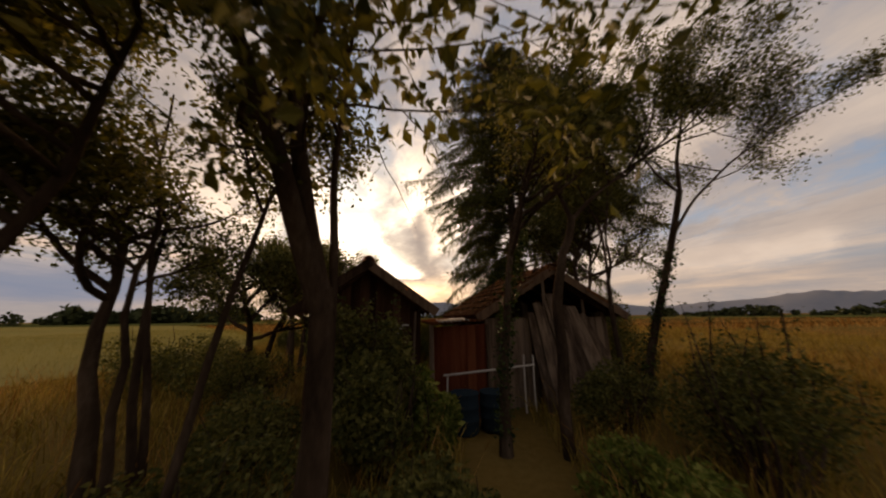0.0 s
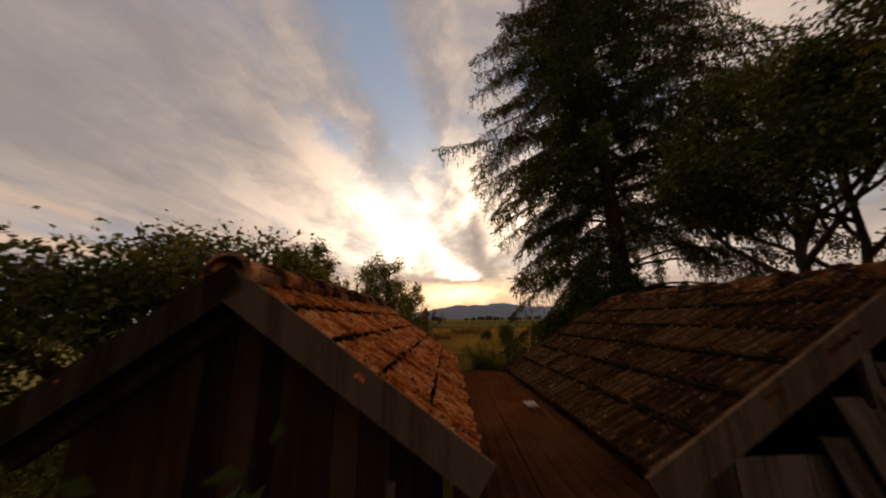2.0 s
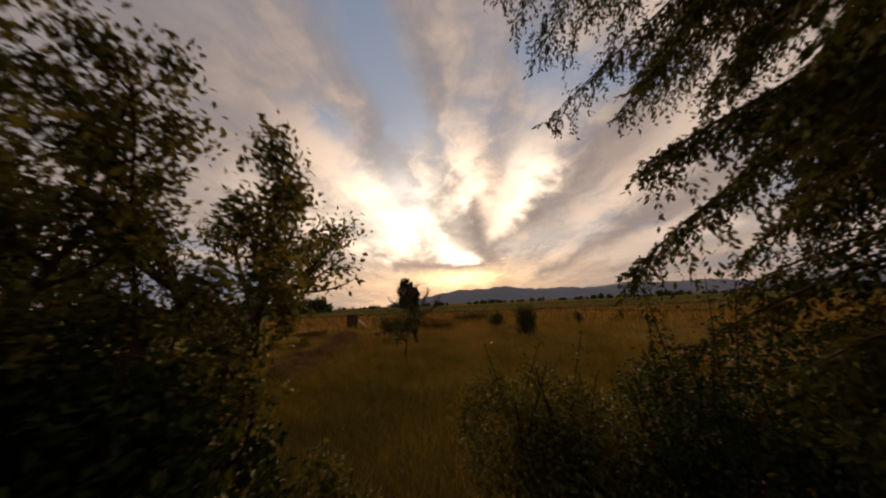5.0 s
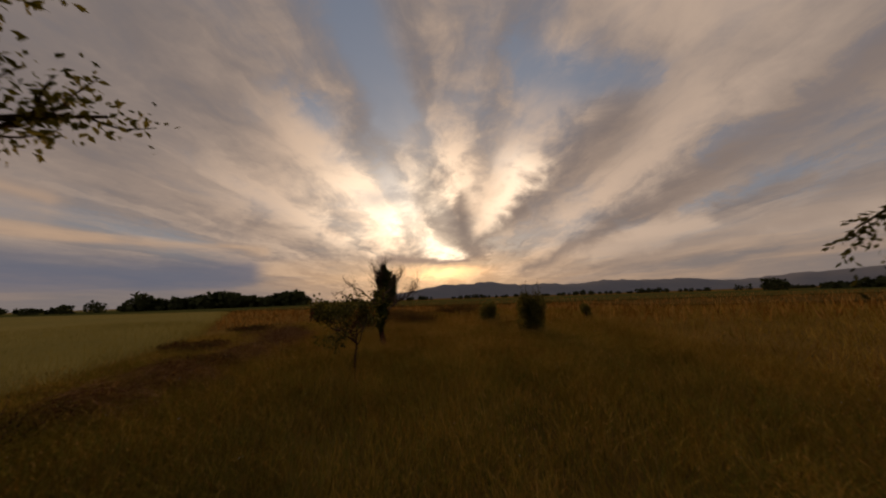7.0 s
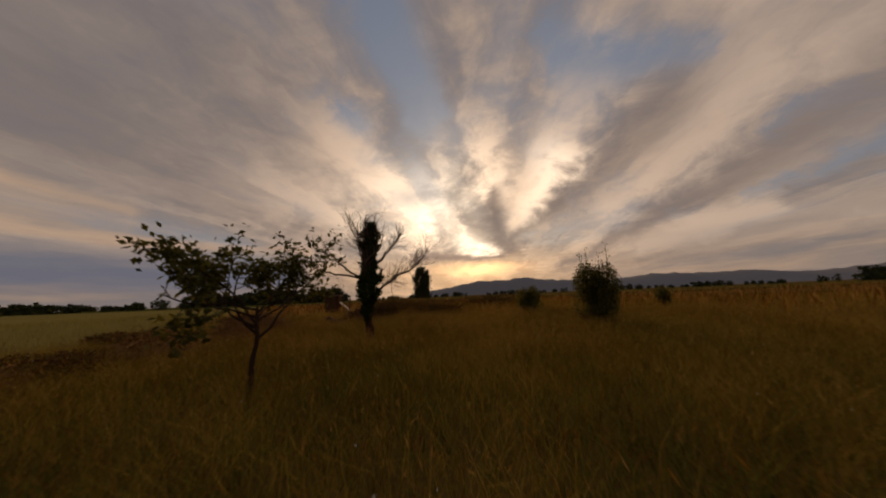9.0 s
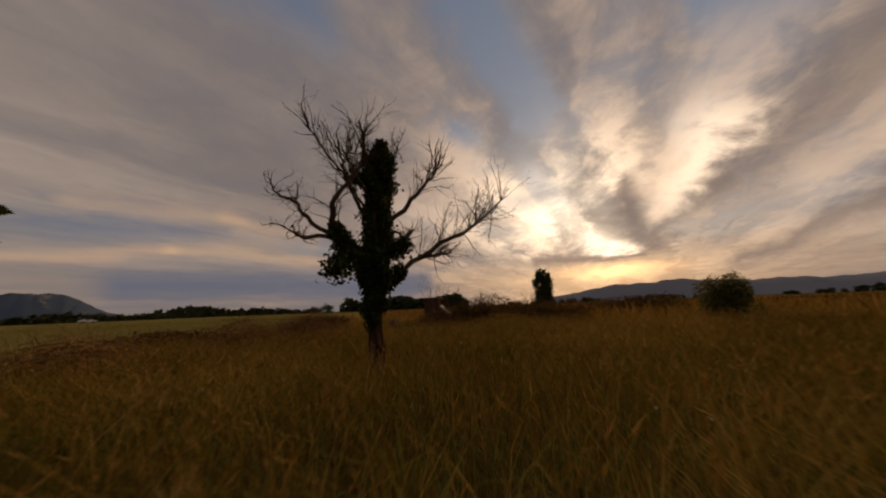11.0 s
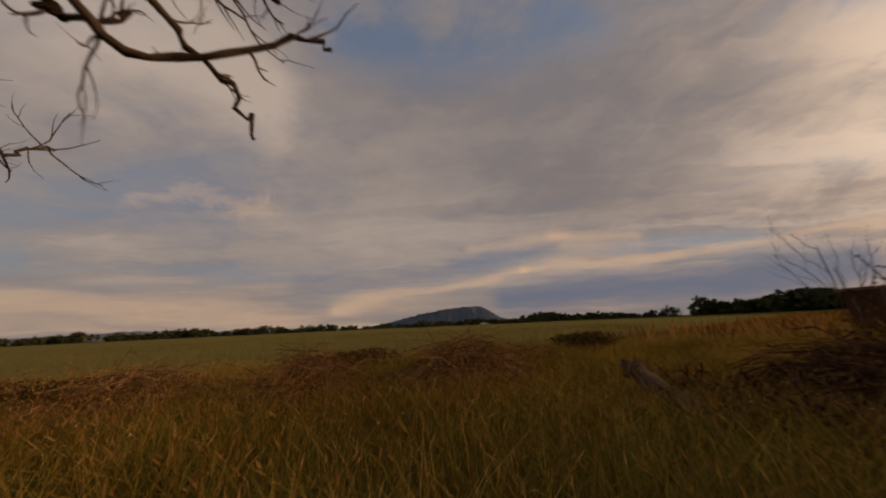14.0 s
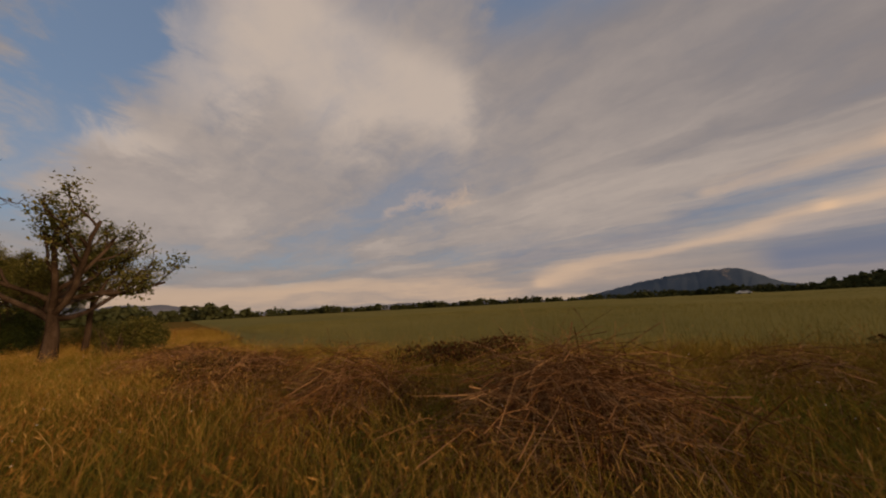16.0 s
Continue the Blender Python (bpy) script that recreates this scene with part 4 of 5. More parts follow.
def barrel(at, h, r):
    b = thing("water_barrel", "dark blue plastic water barrel below the pipe rail", "barrel", pose(*at), "barrels")
    g = Geo()
    z = np.array([0, 0.03, 0.10, 0.32, 0.34, 0.38, 0.40, 0.64, 0.66, 0.70, 0.72, 0.95, 0.98, 1.0]) * h
    k = np.array([0.9, 0.97, 1, 1.02, 1.06, 1.06, 1.02, 1.02, 1.06, 1.06, 1.02, 1.0, 1.03, 1.0]) * r
    g.tube(np.column_stack([z * 0, z * 0, z]), k, 20)
    part("body", g, BARREL, b, "", True)
    g = Geo()
    g.tube([(0, 0, h - 0.015), (0, 0, h + 0.02), (0, 0, h + 0.024)], [r * 1.05, r * 1.06, r * 0.9], 20)
    part("lid", g, BARREL, b)


barrel((0.30, 6.45, 0), 0.62, 0.25)
barrel((0.85, 6.62, 0), 0.60, 0.25)

# ---- trees and bushes by the sheds ----
home = broad_tree("two-stemmed broad-leaved tree with a thick leaning trunk", (-0.86, 3.06, 0),
                  [], 6.4, 0.07, 20, 0.22, 21, boughs=7, first=0.58, bough=0.30, fan=(120, 330), sway=0.003,
                  spines=[([(0.01, -0.11, 2.0), (-0.14, -0.29, 2.58), (-0.19, -0.46, 2.95), (-0.30, -0.64, 3.4), (-0.55, -0.85, 4.1), (-0.95, -1.15, 5.3)], 0.085, 0.55), ([(0.02, -0.08, 2.0), (-0.08, -0.18, 2.5), (-0.11, -0.38, 3.0), (-0.15, -0.50, 3.6), (-0.20, -0.55, 4.6), (-0.30, -0.50, 5.7)], 0.075, 0.55), ([(0.02, 0.14, 0.0), (0.02, 0.12, 1.0), (0.01, 0.09, 1.9), (0.03, 0.0, 2.5), (-0.01, -0.02, 2.9), (0.0, -0.06, 3.3), (0.08, -0.08, 3.9), (0.0, -0.1, 4.6)], 0.045, 0.70)],
                  bare=[([(-0.03, 0.0, -0.1), (-0.02, 0.0, 0.6), (0.01, -0.01, 1.2), (0.0, -0.04, 1.7), (0.01, -0.12, 2.15)], 0.118)])
broad_tree("leafy tree leaning over the thicket", (-2.45, 2.0, 0), [(0, 0, 0.3, 0.0, 0.80, 0.055)], 5.6, 0.08, 20, 0.24, 38, boughs=14, first=0.50, bough=0.36, levels=3, fan=(140, 315))
# an overhanging bough with big hanging leaves
bough_rng = np.random.default_rng(20)
g, ends = Geo(), []
for k in range(9):
    limb(g, ends, (-0.30 - 0.10 * k, -0.05, 2.9 + 0.25 * k), (0.40 + 0.25 * k, -0.75 + 0.05 * k, 0.14), 1.2 + 0.25 * k, 0.014, 2, bough_rng, 3, 0.3, 0.0, 0.55, 0.8)
part("overhanging_bough", g, BARK, home, "", True)
ends = np.array(ends)
ends = ends[(ends[:, 2] > 2.75) & (ends[:, 1] < -0.5)]
g = Geo()
g.leaves(np.repeat(ends, 14, 0) + bough_rng.normal(size=(len(ends) * 14, 3)) * 0.13, 0.10, bough_rng, droop=0.9)
part("hanging_leaves", g, LEAF, home)
broad_tree("old fruit tree with a forked trunk at the meadow's edge", (-2.85, 3.6, 0), [(0, 0, -0.8, 0.25, 0.66, 0.095), (0.06, 0.02, -0.35, 0.2, 0.70, 0.05)], 4.6, 0.065, 8, 0.22, 22, boughs=8, first=0.70, bough=0.40, spread=0.85, fan=(80, 280))
broad_tree("slender leaning tree in the thicket", (-3.2, 4.25, 0), [(0, 0, -0.7, 0.1, 0.8, 0.05), (0.0, 0.1, -0.5, -0.2, 0.9, 0.045)], 5.6, 0.075, 5, 0.2, 23, boughs=4, first=0.7, levels=2, bough=0.2, fan=(90, 280))
broad_tree("slender tree in the thicket with a thin trunk", (-2.3, 3.5, 0), [(0, 0, 0.45, 0.6, 0.88, 0.045)], 5.0, 0.055, 8, 0.19, 24, boughs=5, first=0.68, fan=(60, 290), levels=2, bough=0.22)
broad_tree("crooked tree before the patched shed gable", (0, 0, 0), [], 6.8, 0.058, 15, 0.20, 25, boughs=6, bough=0.27, rise=0.10, fan=(-130, 60),
           spines=[([(2.2, 5.68, 3.56), (2.12, 5.85, 4.1), (1.95, 6.05, 4.8), (2.1, 6.3, 5.6)], 0.045, 0.30), ([(2.22, 5.68, 3.55), (2.6, 5.75, 3.95), (3.13, 5.78, 4.36), (3.9, 5.7, 4.9), (4.8, 5.6, 5.4)], 0.042, 0.35)],
           bare=[([(1.72, 5.50, -0.1), (1.68, 5.48, 0.7), (1.78, 5.50, 1.4), (1.72, 5.50, 2.1), (1.90, 5.55, 2.70), (1.96, 5.62, 2.95), (2.12, 5.62, 3.22), (2.22, 5.68, 3.62)], 0.092)])
broad_tree("ivy-clad leaning tree against the patched gable", (0.85, 5.62, 0), [(0, 0, 0.95, 0.3, 0.85, 0.085)], 6.2, 0.075, 17, 0.22, 32, boughs=10, first=0.56, bough=0.40, curve=2.2, fan=(-85, 55), sway=0.006)
broad_tree("thin forked tree beside the patched shed", (0, 0, 0), [], 5.4, 0.06, 10, 0.18, 26, boughs=5, levels=2, bough=0.22,
           spines=[([(3.58, 7.30, 2.65), (3.54, 7.2, 3.3), (3.45, 7.1, 3.9), (3.2, 7.0, 4.3), (3.0, 7.0, 4.9)], 0.034, 0.5), ([(3.58, 7.3, 2.65), (3.70, 7.3, 3.1), (3.64, 7.3, 3.6), (3.75, 7.25, 4.3), (3.85, 7.2, 5.0)], 0.032, 0.6)],
           bare=[([(3.60, 7.40, -0.1), (3.66, 7.40, 0.9), (3.60, 7.38, 1.75), (3.57, 7.3, 2.7)], 0.066), ([(3.62, 7.3, 2.95), (3.85, 7.2, 3.35), (4.3, 7.0, 3.72), (4.8, 6.8, 3.9)], 0.016)])
broad_tree("broad-leaved tree with a dark crown behind the patched shed", (4.2, 10.3, 0), [(0, 0, -0.1, 0.0, 0.70, 0.11), (0.1, 0.1, 0.5, -0.3, 0.72, 0.08)], 8.3, 0.085, 17, 0.24, 81, boughs=12, first=0.50, bough=0.30, rise=0.10)
broad_tree("slender leaning tree with ivy on its trunk", (0, 0, 0), [], 6.9, 0.062, 15, 0.22, 27, boughs=6, bough=0.26, rise=0.06, spread=0.75,
           spines=[([(4.70, 6.32, 4.28), (4.75, 6.3, 5.0), (5.0, 6.2, 6.0), (5.1, 6.2, 7.2)], 0.040, 0.40), ([(4.70, 6.32, 4.28), (4.45, 6.5, 4.8), (4.3, 6.6, 5.3), (4.25, 6.6, 6.3)], 0.030, 0.5), ([(4.48, 6.58, 3.3), (5.0, 6.45, 4.15), (5.9, 6.3, 5.0), (7.4, 6.0, 6.0)], 0.032, 0.48)],
           bare=[([(3.86, 7.06, -0.1), (3.93, 6.98, 0.9), (4.12, 6.86, 1.7), (4.36, 6.68, 2.65), (4.55, 6.5, 3.5), (4.71, 6.32, 4.36)], 0.082)])
broad_tree("old apple tree with a short trunk and open crown", (-7.35, 18.4, 0), [(0, 0, 0.1, 0.1, 0.30, 0.25)], 8.2, 0.125, 8, 0.22, 28, boughs=11, first=0.62, bough=0.60, fan=(75, 325), ratio=0.52, rise=0.13, spread=0.75, wander=0.40)
broad_tree("dense round-crowned broad-leaved tree beside the tiled shed", (-4.75, 8.1, 0), [(0, 0, -0.1, 0.1, 0.62, 0.12), (0.1, 0.1, 0.5, 0.2, 0.70, 0.09)], 4.8, 0.09, 11, 0.22, 29, boughs=10, first=0.5, bough=0.38, rise=0.05)
broad_tree("broad-leaved tree with upright shoots behind the tiled shed", (-5.4, 11.4, 0), [(0, 0, -0.3, 0.1, 0.72, 0.10), (0.2, 0.1, 0.3, 0.2, 0.80, 0.08)], 5.4, 0.085, 7, 0.18, 36, boughs=9, first=0.52, bough=0.18, rise=0.2)
broad_tree("open-crowned fruit tree behind the tiled shed", (-7.6, 15.2, 0), [(0, 0, 0.1, 0.1, 0.62, 0.12)], 7.0, 0.085, 9, 0.17, 39, boughs=9, first=0.50, bough=0.26, rise=0.14, spread=0.75, wander=0.38)
broad_tree("young crooked fruit tree in the tall grass", (-6.25, 26.05, 0), [(0, 0, -0.12, 0.05, 0.36, 0.05)], 3.6, 0.105, 6, 0.12, 31, boughs=9, first=0.68, bough=0.54, levels=3, rise=0.06, kids=3, wander=0.4, fan=(75, 255))
ivy_rng = np.random.default_rng(34)
for way in ([(3.86, 7.06, 0.2), (3.93, 6.98, 0.9), (4.12, 6.86, 1.7), (4.36, 6.68, 2.65), (4.5, 6.56, 3.2)], [(0.85, 5.62, 0.2), (0.88, 5.63, 1.0), (1.0, 5.67, 2.0), (1.25, 5.75, 3.0), (1.5, 5.82, 3.8)]):
    way = np.array(way)
    z = ivy_rng.uniform(0.2, way[-1, 2], 1500)
    o = ivy_rng.normal(size=(1500, 2)) * 0.075
    g = Geo()
    g.leaves(np.column_stack([np.interp(z, way[:, 2], way[:, 0]) + o[:, 0], np.interp(z, way[:, 2], way[:, 1]) + o[:, 1], z]), 0.06, ivy_rng, slim=0.85, droop=0.4)
    piece("ivy", g, IVY, "ivy climbing up a slender tree trunk", "ivy")


def spruce(at, height, radius, seed):
    rng = np.random.default_rng(seed)
    top = thing("spruce", "tall dark spruce with drooping branches behind the sheds", "tree", pose(*at))
    wood, tw = Geo(), []
    wood.tube([(0, 0, -0.2), (0.02, 0, height * 0.3), (0, 0.03, height * 0.65), (0, 0, height)], [0.32, 0.23, 0.13, 0.02], 10)
    n = 410
    for i in range(n):
        u = (i + rng.uniform(0, 1)) / n
        z = 1.3 + (height - 1.6) * u ** 1.12
        ln = radius * (1 - u ** 4.0) ** 0.85 * rng.uniform(0.72, 1.12) + 0.25
        if u < 0.10:
            ln *= 0.75
        a = i * 2.39996 + rng.uniform(-0.5, 0.5)
        if math.sin(a) < -0.35:
            ln *= 0.8
        elif math.cos(a) > 0.1:
            ln *= 1.38 if z > 4.5 else 1.05
        if math.cos(a) < -0.2:
            ln *= 0.72 if z < 6.3 else 1.12 if z > 8.5 else 1.0
        z += rng.normal() * 0.18
        if 2.6 < z < 5.2 and math.cos(a) > -0.3 and rng.uniform() < 0.45:
            continue
        sag = (0.40 - 0.25 * u) * rng.uniform(0.5, 1.5)
        d = np.array([math.cos(a), math.sin(a), 0])
        s = np.array([-d[1], d[0], 0])
        q = np.linspace(0, 1, 8)
        bow = 0.16 * ln * np.sin(q * 2.4) - sag * ln * q ** 1.6 + 0.10 * ln * np.maximum(0, q - 0.75)
        pts = d * (ln * q)[:, None] + np.array([0, 0, z]) + np.array([0, 0, 1.0]) * bow[:, None] + s * (rng.normal() * 0.22 * ln * q ** 2)[:, None]
        wood.tube(pts, np.linspace(0.045, 0.008, 8) * (0.5 + 0.5 * ln / radius), 4)
        k = int(7.2 * ln + 3)
        for t in np.linspace(0.38 if 4.6 < z < 7.2 else 0.46 if 0.05 < u < 0.26 else 0.22, 1.0, k):
            j = min(int(t * 7), 6)
            p = pts[j] + (pts[j + 1] - pts[j]) * (t * 7 - j)
            for side in (-1, 1):
                l = (0.16 + 0.42 * (1 - t) * min(1, ln / 2)) * rng.uniform(0.6, 1.3) + 0.10
                e = d * rng.uniform(0.25, 0.8) + s * side * rng.uniform(0.4, 1.0) + np.array([0, 0, -rng.uniform(0.25, 1.3)])
                tw.append(np.concatenate([p, unit(e) * l]))
            for h in range(2):
                l = rng.uniform(0.15, 0.75)
                tw.append(np.concatenate([p + rng.normal(size=3) * 0.06, np.array([rng.normal() * 0.10, rng.normal() * 0.10, -l])]))
    part("trunk", wood, BARK, top, "", True)
    tw = np.array(tw)
    nd = Geo()
    per = 11
    t = np.tile(np.linspace(0.05, 1.0, per), len(tw))[:, None]
    P = np.repeat(tw, per, 0)
    base = P[:, :3] + P[:, 3:] * t
    dirn = P[:, 3:] / (np.linalg.norm(P[:, 3:], axis=1)[:, None] + 1e-9)
    rad = rng.normal(size=base.shape)
    rad -= dirn * np.sum(rad * dirn, 1)[:, None]
    rad /= np.linalg.norm(rad, axis=1)[:, None]
    d = dirn * 0.7 + rad * 0.55
    side = np.cross(d, rng.normal(size=base.shape))
    side /= np.linalg.norm(side, axis=1)[:, None]
    l = rng.uniform(0.06, 0.13, (len(base), 1))
    m = base + d * l * 0.5
    nd.add(np.stack([base, m + side * 0.019, base + d * l, m - side * 0.019], 1), np.arange(len(base) * 4).reshape(-1, 4))
    part("needles", nd, NEEDLE, top)
    return top


spruce((3.3, 14.7, 0), 17.5, 4.5, 41)

shrub("dark elder bush against the shed gable", (-1.35, 5.65, 0), (1.0, 0.55, 2.05), 9000, 0.10, 51, lobes=11, shoots=5)
shrub("dense dark bush before the shed", (-0.75, 4.9, 0), (0.75, 0.6, 1.5), 6500, 0.09, 52)
shrub("light green vine bush before the lean-to", (-0.25, 5.55, 0), (0.42, 0.4, 1.2), 2600, 0.11, 53, LEAFLIGHT, lobes=6, stems=8)
shrub("dark bush in the thicket", (-2.6, 5.0, 0), (0.9, 0.8, 1.1), 5000, 0.08, 54)
shrub("dark undergrowth at the foot of the trees", (-1.9, 3.3, 0), (1.3, 0.9, 0.8), 5500, 0.08, 55)
shrub("dark undergrowth before the sheds", (-0.2, 3.6, 0), (0.8, 0.6, 0.65), 4000, 0.08, 56)
shrub("dark undergrowth in the thicket", (-3.6, 3.2, 0), (1.4, 1.0, 0.7), 4500, 0.08, 72)
shrub("low bushes beside the tiled shed", (-4.4, 7.4, 0), (1.3, 0.8, 1.3), 7000, 0.07, 73, low=0.12)
shrub("broad dark bush before the meadow", (-8.0, 9.6, 0), (2.2, 1.4, 1.8), 14000, 0.085, 96, lobes=14, low=0.12)
shrub("loose green bush at the meadow's edge", (3.6, 4.6, 0), (1.2, 1.0, 1.6), 9000, 0.065, 57, LEAF, lobes=11, stems=22, shoots=8)
shrub("green bush beside the patched shed", (3.1, 6.3, 0), (0.9, 0.6, 1.1), 5000, 0.075, 58)
shrub("green bush behind the patched shed", (4.9, 10.5, 0), (1.3, 1.3, 2.8), 8000, 0.09, 59)
shrub("low weeds beside the trodden path", (2.1, 4.3, 0), (0.9, 0.7, 0.6), 3200, 0.075, 60, LEAFLIGHT)
broad_tree("bushy tree with upright leafy shoots at the shed corner", (-3.8, 13.4, 0), [(0, 0, -0.45, 0.0, 0.95, 0.05), (0.1, 0.1, 0.25, 0.1, 0.92, 0.045), (0.0, -0.1, 0.0, -0.35, 0.86, 0.04), (-0.1, 0.1, -0.1, 0.35, 0.92, 0.04)], 4.8, 0.072, 9, 0.15, 61, boughs=9, first=0.40, bough=0.16, levels=2, rise=0.18, name="shrub", category="shrub")
broad_tree("slim tall shrub with upright shoots", (-3.45, 14.5, 0), [(0, 0, 0.0, 0.1, 0.98, 0.03), (0.1, 0.0, 0.2, 0.0, 0.85, 0.025)], 4.5, 0.066, 14, 0.13, 62, boughs=11, first=0.4, bough=0.13, levels=2, rise=0.2, name="shrub", category="shrub")
shrub("dark ivy-clad bush below the tall shoots", (-3.5, 14.15, 0), (0.95, 0.8, 2.8), 30000, 0.08, 63, IVY, lobes=13, stems=16)
shrub("broad dark bush behind the tiled shed", (-5.0, 13.3, 0), (1.2, 1.0, 2.4), 13000, 0.075, 77, IVY, lobes=13, stems=20, shoots=10)
shrub("dark ivy at the end of the lean-to", (-1.35, 12.35, 0), (0.85, 0.6, 1.3), 8000, 0.065, 78, IVY, lobes=10)
shrub("leafy bush behind the tiled shed", (-4.6, 12.2, 0), (0.9, 0.9, 1.7), 5000, 0.08, 79)
shrub("low bush with glossy leaves at the field's edge", (-0.95, 16.25, 0), (1.0, 0.8, 1.85), 19000, 0.06, 64, LEAF, lobes=14, shoots=6)
shrub("low bush with glossy leaves under the spruce", (0.35, 16.5, 0), (1.0, 0.9, 2.2), 12000, 0.06, 65, IVY, lobes=12, shoots=6)
shrub("dark bush under the spruce", (1.7, 16.2, 0), (1.5, 1.4, 2.2), 11000, 0.07, 66, IVY, lobes=12)
shrub("dark bush between shed and spruce", (0.5, 12.9, 0), (1.0, 1.0, 1.7), 9000, 0.07, 67, IVY, lobes=11)
shrub("dark bush beside the apple tree", (-8.9, 18.6, 0), (1.2, 1.1, 1.5), 11000, 0.09, 68, low=0.12)
shrub("dark undergrowth below the spruce", (2.4, 13.3, 0), (1.6, 1.2, 4.0), 28000, 0.08, 74, IVY, lobes=11)
shrub("dark undergrowth behind the patched shed", (4.2, 15.6, 0), (1.8, 1.6, 3.4), 15000, 0.085, 75, IVY, lobes=11)
shrub("dense dark bush between shed corner and field", (-2.85, 13.35, 0), (0.62, 0.6, 2.0), 12000, 0.07, 80, IVY, lobes=12, stems=14)
shrub("low weedy bush at the field's edge", (-2.75, 15.2, 0), (0.5, 0.5, 1.4), 7000, 0.06, 76, LEAF, lobes=9)
shrub("round green bush alone in the meadow", (-0.5, 34.4, 0), (0.86, 0.86, 2.3), 24000, 0.075, 69, lobes=22, shoots=5, low=0.10)
shrub("small round bush alone in the meadow", (-2.9, 41.6, 0), (0.9, 0.9, 1.75), 8000, 0.09, 70, lobes=14, low=0.1)
shrub("small bush far off in the meadow", (4.75, 43.4, 0), (0.6, 0.6, 1.35), 1500, 0.11, 71)


# ---- the ivy-clad dead tree ----
def dead_tree(at):
    rng = np.random.default_rng(77)
    top = thing("dead_tree", "bare old tree with ivy thick round its trunk and limbs", "tree", pose(*at))
    wood, ivy = Geo(), []

    def bough(pts, r0, r1, twigs, size, reach=1.0, up=0.6):
        pts = np.array(pts, float)
        q, t = np.linspace(0, 1, 18), np.linspace(0, 1, len(pts))
        p = np.column_stack([np.interp(q, t, pts[:, k]) for k in range(3)])
        p[1:-1] = (p[:-2] + p[1:-1] * 2 + p[2:]) / 4
        p[2:] += rng.normal(size=(16, 3)) * 0.014
        g = Geo()
        g.tube(p, r0 + (r1 - r0) * q ** 0.8 + 0.006 * np.abs(np.sin(q * 23)) * (q > 0.2), 8)
        none = []
        for k in range(twigs):
            u = rng.uniform(0.22, 1.0) ** 0.8
            i = min(int(u * 17), 16)
            d = unit(p[i + 1] - p[i]) * 0.6 + rng.normal(size=3) * 0.55 + [0, 0, up]
            limb(g, none, p[i], d, size * rng.uniform(0.4, 1.45) * reach, 0.0068 * rng.uniform(0.7, 1.5), 1 if rng.random() < 0.75 else 0, rng, 3, 0.42, 0.07, 0.62, 0.75)
        part("limb", g, TWIG, top, "", True)
        return p

    line = np.array([(0.12, -0.06, 0.35), (0.11, -0.05, 0.60), (0.07, -0.02, 0.85), (-0.02, 0.01, 1.1), (-0.06, 0.02, 1.4), (-0.04, 0.0, 1.75), (0.0, 0.0, 2.6), (0.06, 0.0, 3.4), (0.10, 0, 3.9)])
    zz = np.linspace(0.35, 3.9, 60)
    th = np.arange(30) * 2 * math.pi / 30
    ribs = 1 + 0.17 * np.sin(3 * th + 0.9 * np.sin(1.7 * zz)[:, None]) + 0.13 * np.sin(7 * th + 1.3 * zz[:, None]) + 0.07 * np.sin(13 * th - 2.1 * zz[:, None]) + rng.normal(size=(60, 30)) * 0.035
    wood.tube(np.column_stack([np.interp(zz, line[:, 2], line[:, 0]), np.interp(zz, line[:, 2], line[:, 1]), zz]), np.interp(zz, line[:, 2], [0.17, 0.118, 0.102, 0.09, 0.092, 0.10, 0.13, 0.115, 0.05]), 30, ribs)
    part("trunk", wood, BARKRED, top, "", True)
    # limbs run along y: the south one is ivied and bends up, the north ones are bare
    south = bough([(-0.02, -0.05, 1.80), (0.06, -0.40, 2.28), (0.20, -0.62, 2.36), (0.34, -0.82, 2.42), (0.45, -0.98, 2.48), (0.48, -1.03, 2.60), (0.50, -1.00, 2.78), (0.58, -0.98, 2.92), (0.72, -0.92, 3.05), (0.86, -0.85, 3.14), (0.98, -0.88, 3.40), (1.02, -1.02, 3.62)], 0.065, 0.007, 34, 0.42)
    north = bough([(-0.02, 0.05, 1.72), (0.06, 0.38, 2.05), (0.19, 0.75, 2.33), (0.50, 1.05, 2.58), (0.86, 1.38, 2.80), (1.01, 1.46, 2.94), (1.10, 1.80, 3.22), (1.15, 2.30, 3.62)], 0.055, 0.008, 84, 0.62)
    bough([(0.19, 0.75, 2.33), (0.20, 1.0, 2.36), (0.185, 1.20, 2.40), (0.12, 1.42, 2.48), (0.07, 1.66, 2.49), (-0.05, 1.95, 2.62)], 0.042, 0.010, 36, 0.40, 1.0, 0.05)
    bough([(0.16, 1.30, 2.44), (0.16, 1.42, 2.58), (0.10, 1.65, 2.66)], 0.024, 0.008, 10, 0.35, 1.0, 0.05)
    nw = bough([(-0.02, 0.12, 2.40), (-0.35, 0.38, 2.90), (-0.62, 0.62, 3.10), (-0.75, 0.96, 3.03), (-0.77, 1.17, 2.95), (-0.80, 1.37, 2.91), (-0.89, 1.43, 2.86), (-1.04, 1.64, 3.02), (-1.17, 1.79, 3.0)], 0.045, 0.006, 22, 0.30, 1.0, 0.0)
    bough([(-0.78, 1.14, 2.92), (-0.85, 1.14, 2.78), (-0.91, 1.16, 2.74), (-1.0, 1.3, 2.83)], 0.016, 0.005, 5, 0.22, 1.0, 0.0)
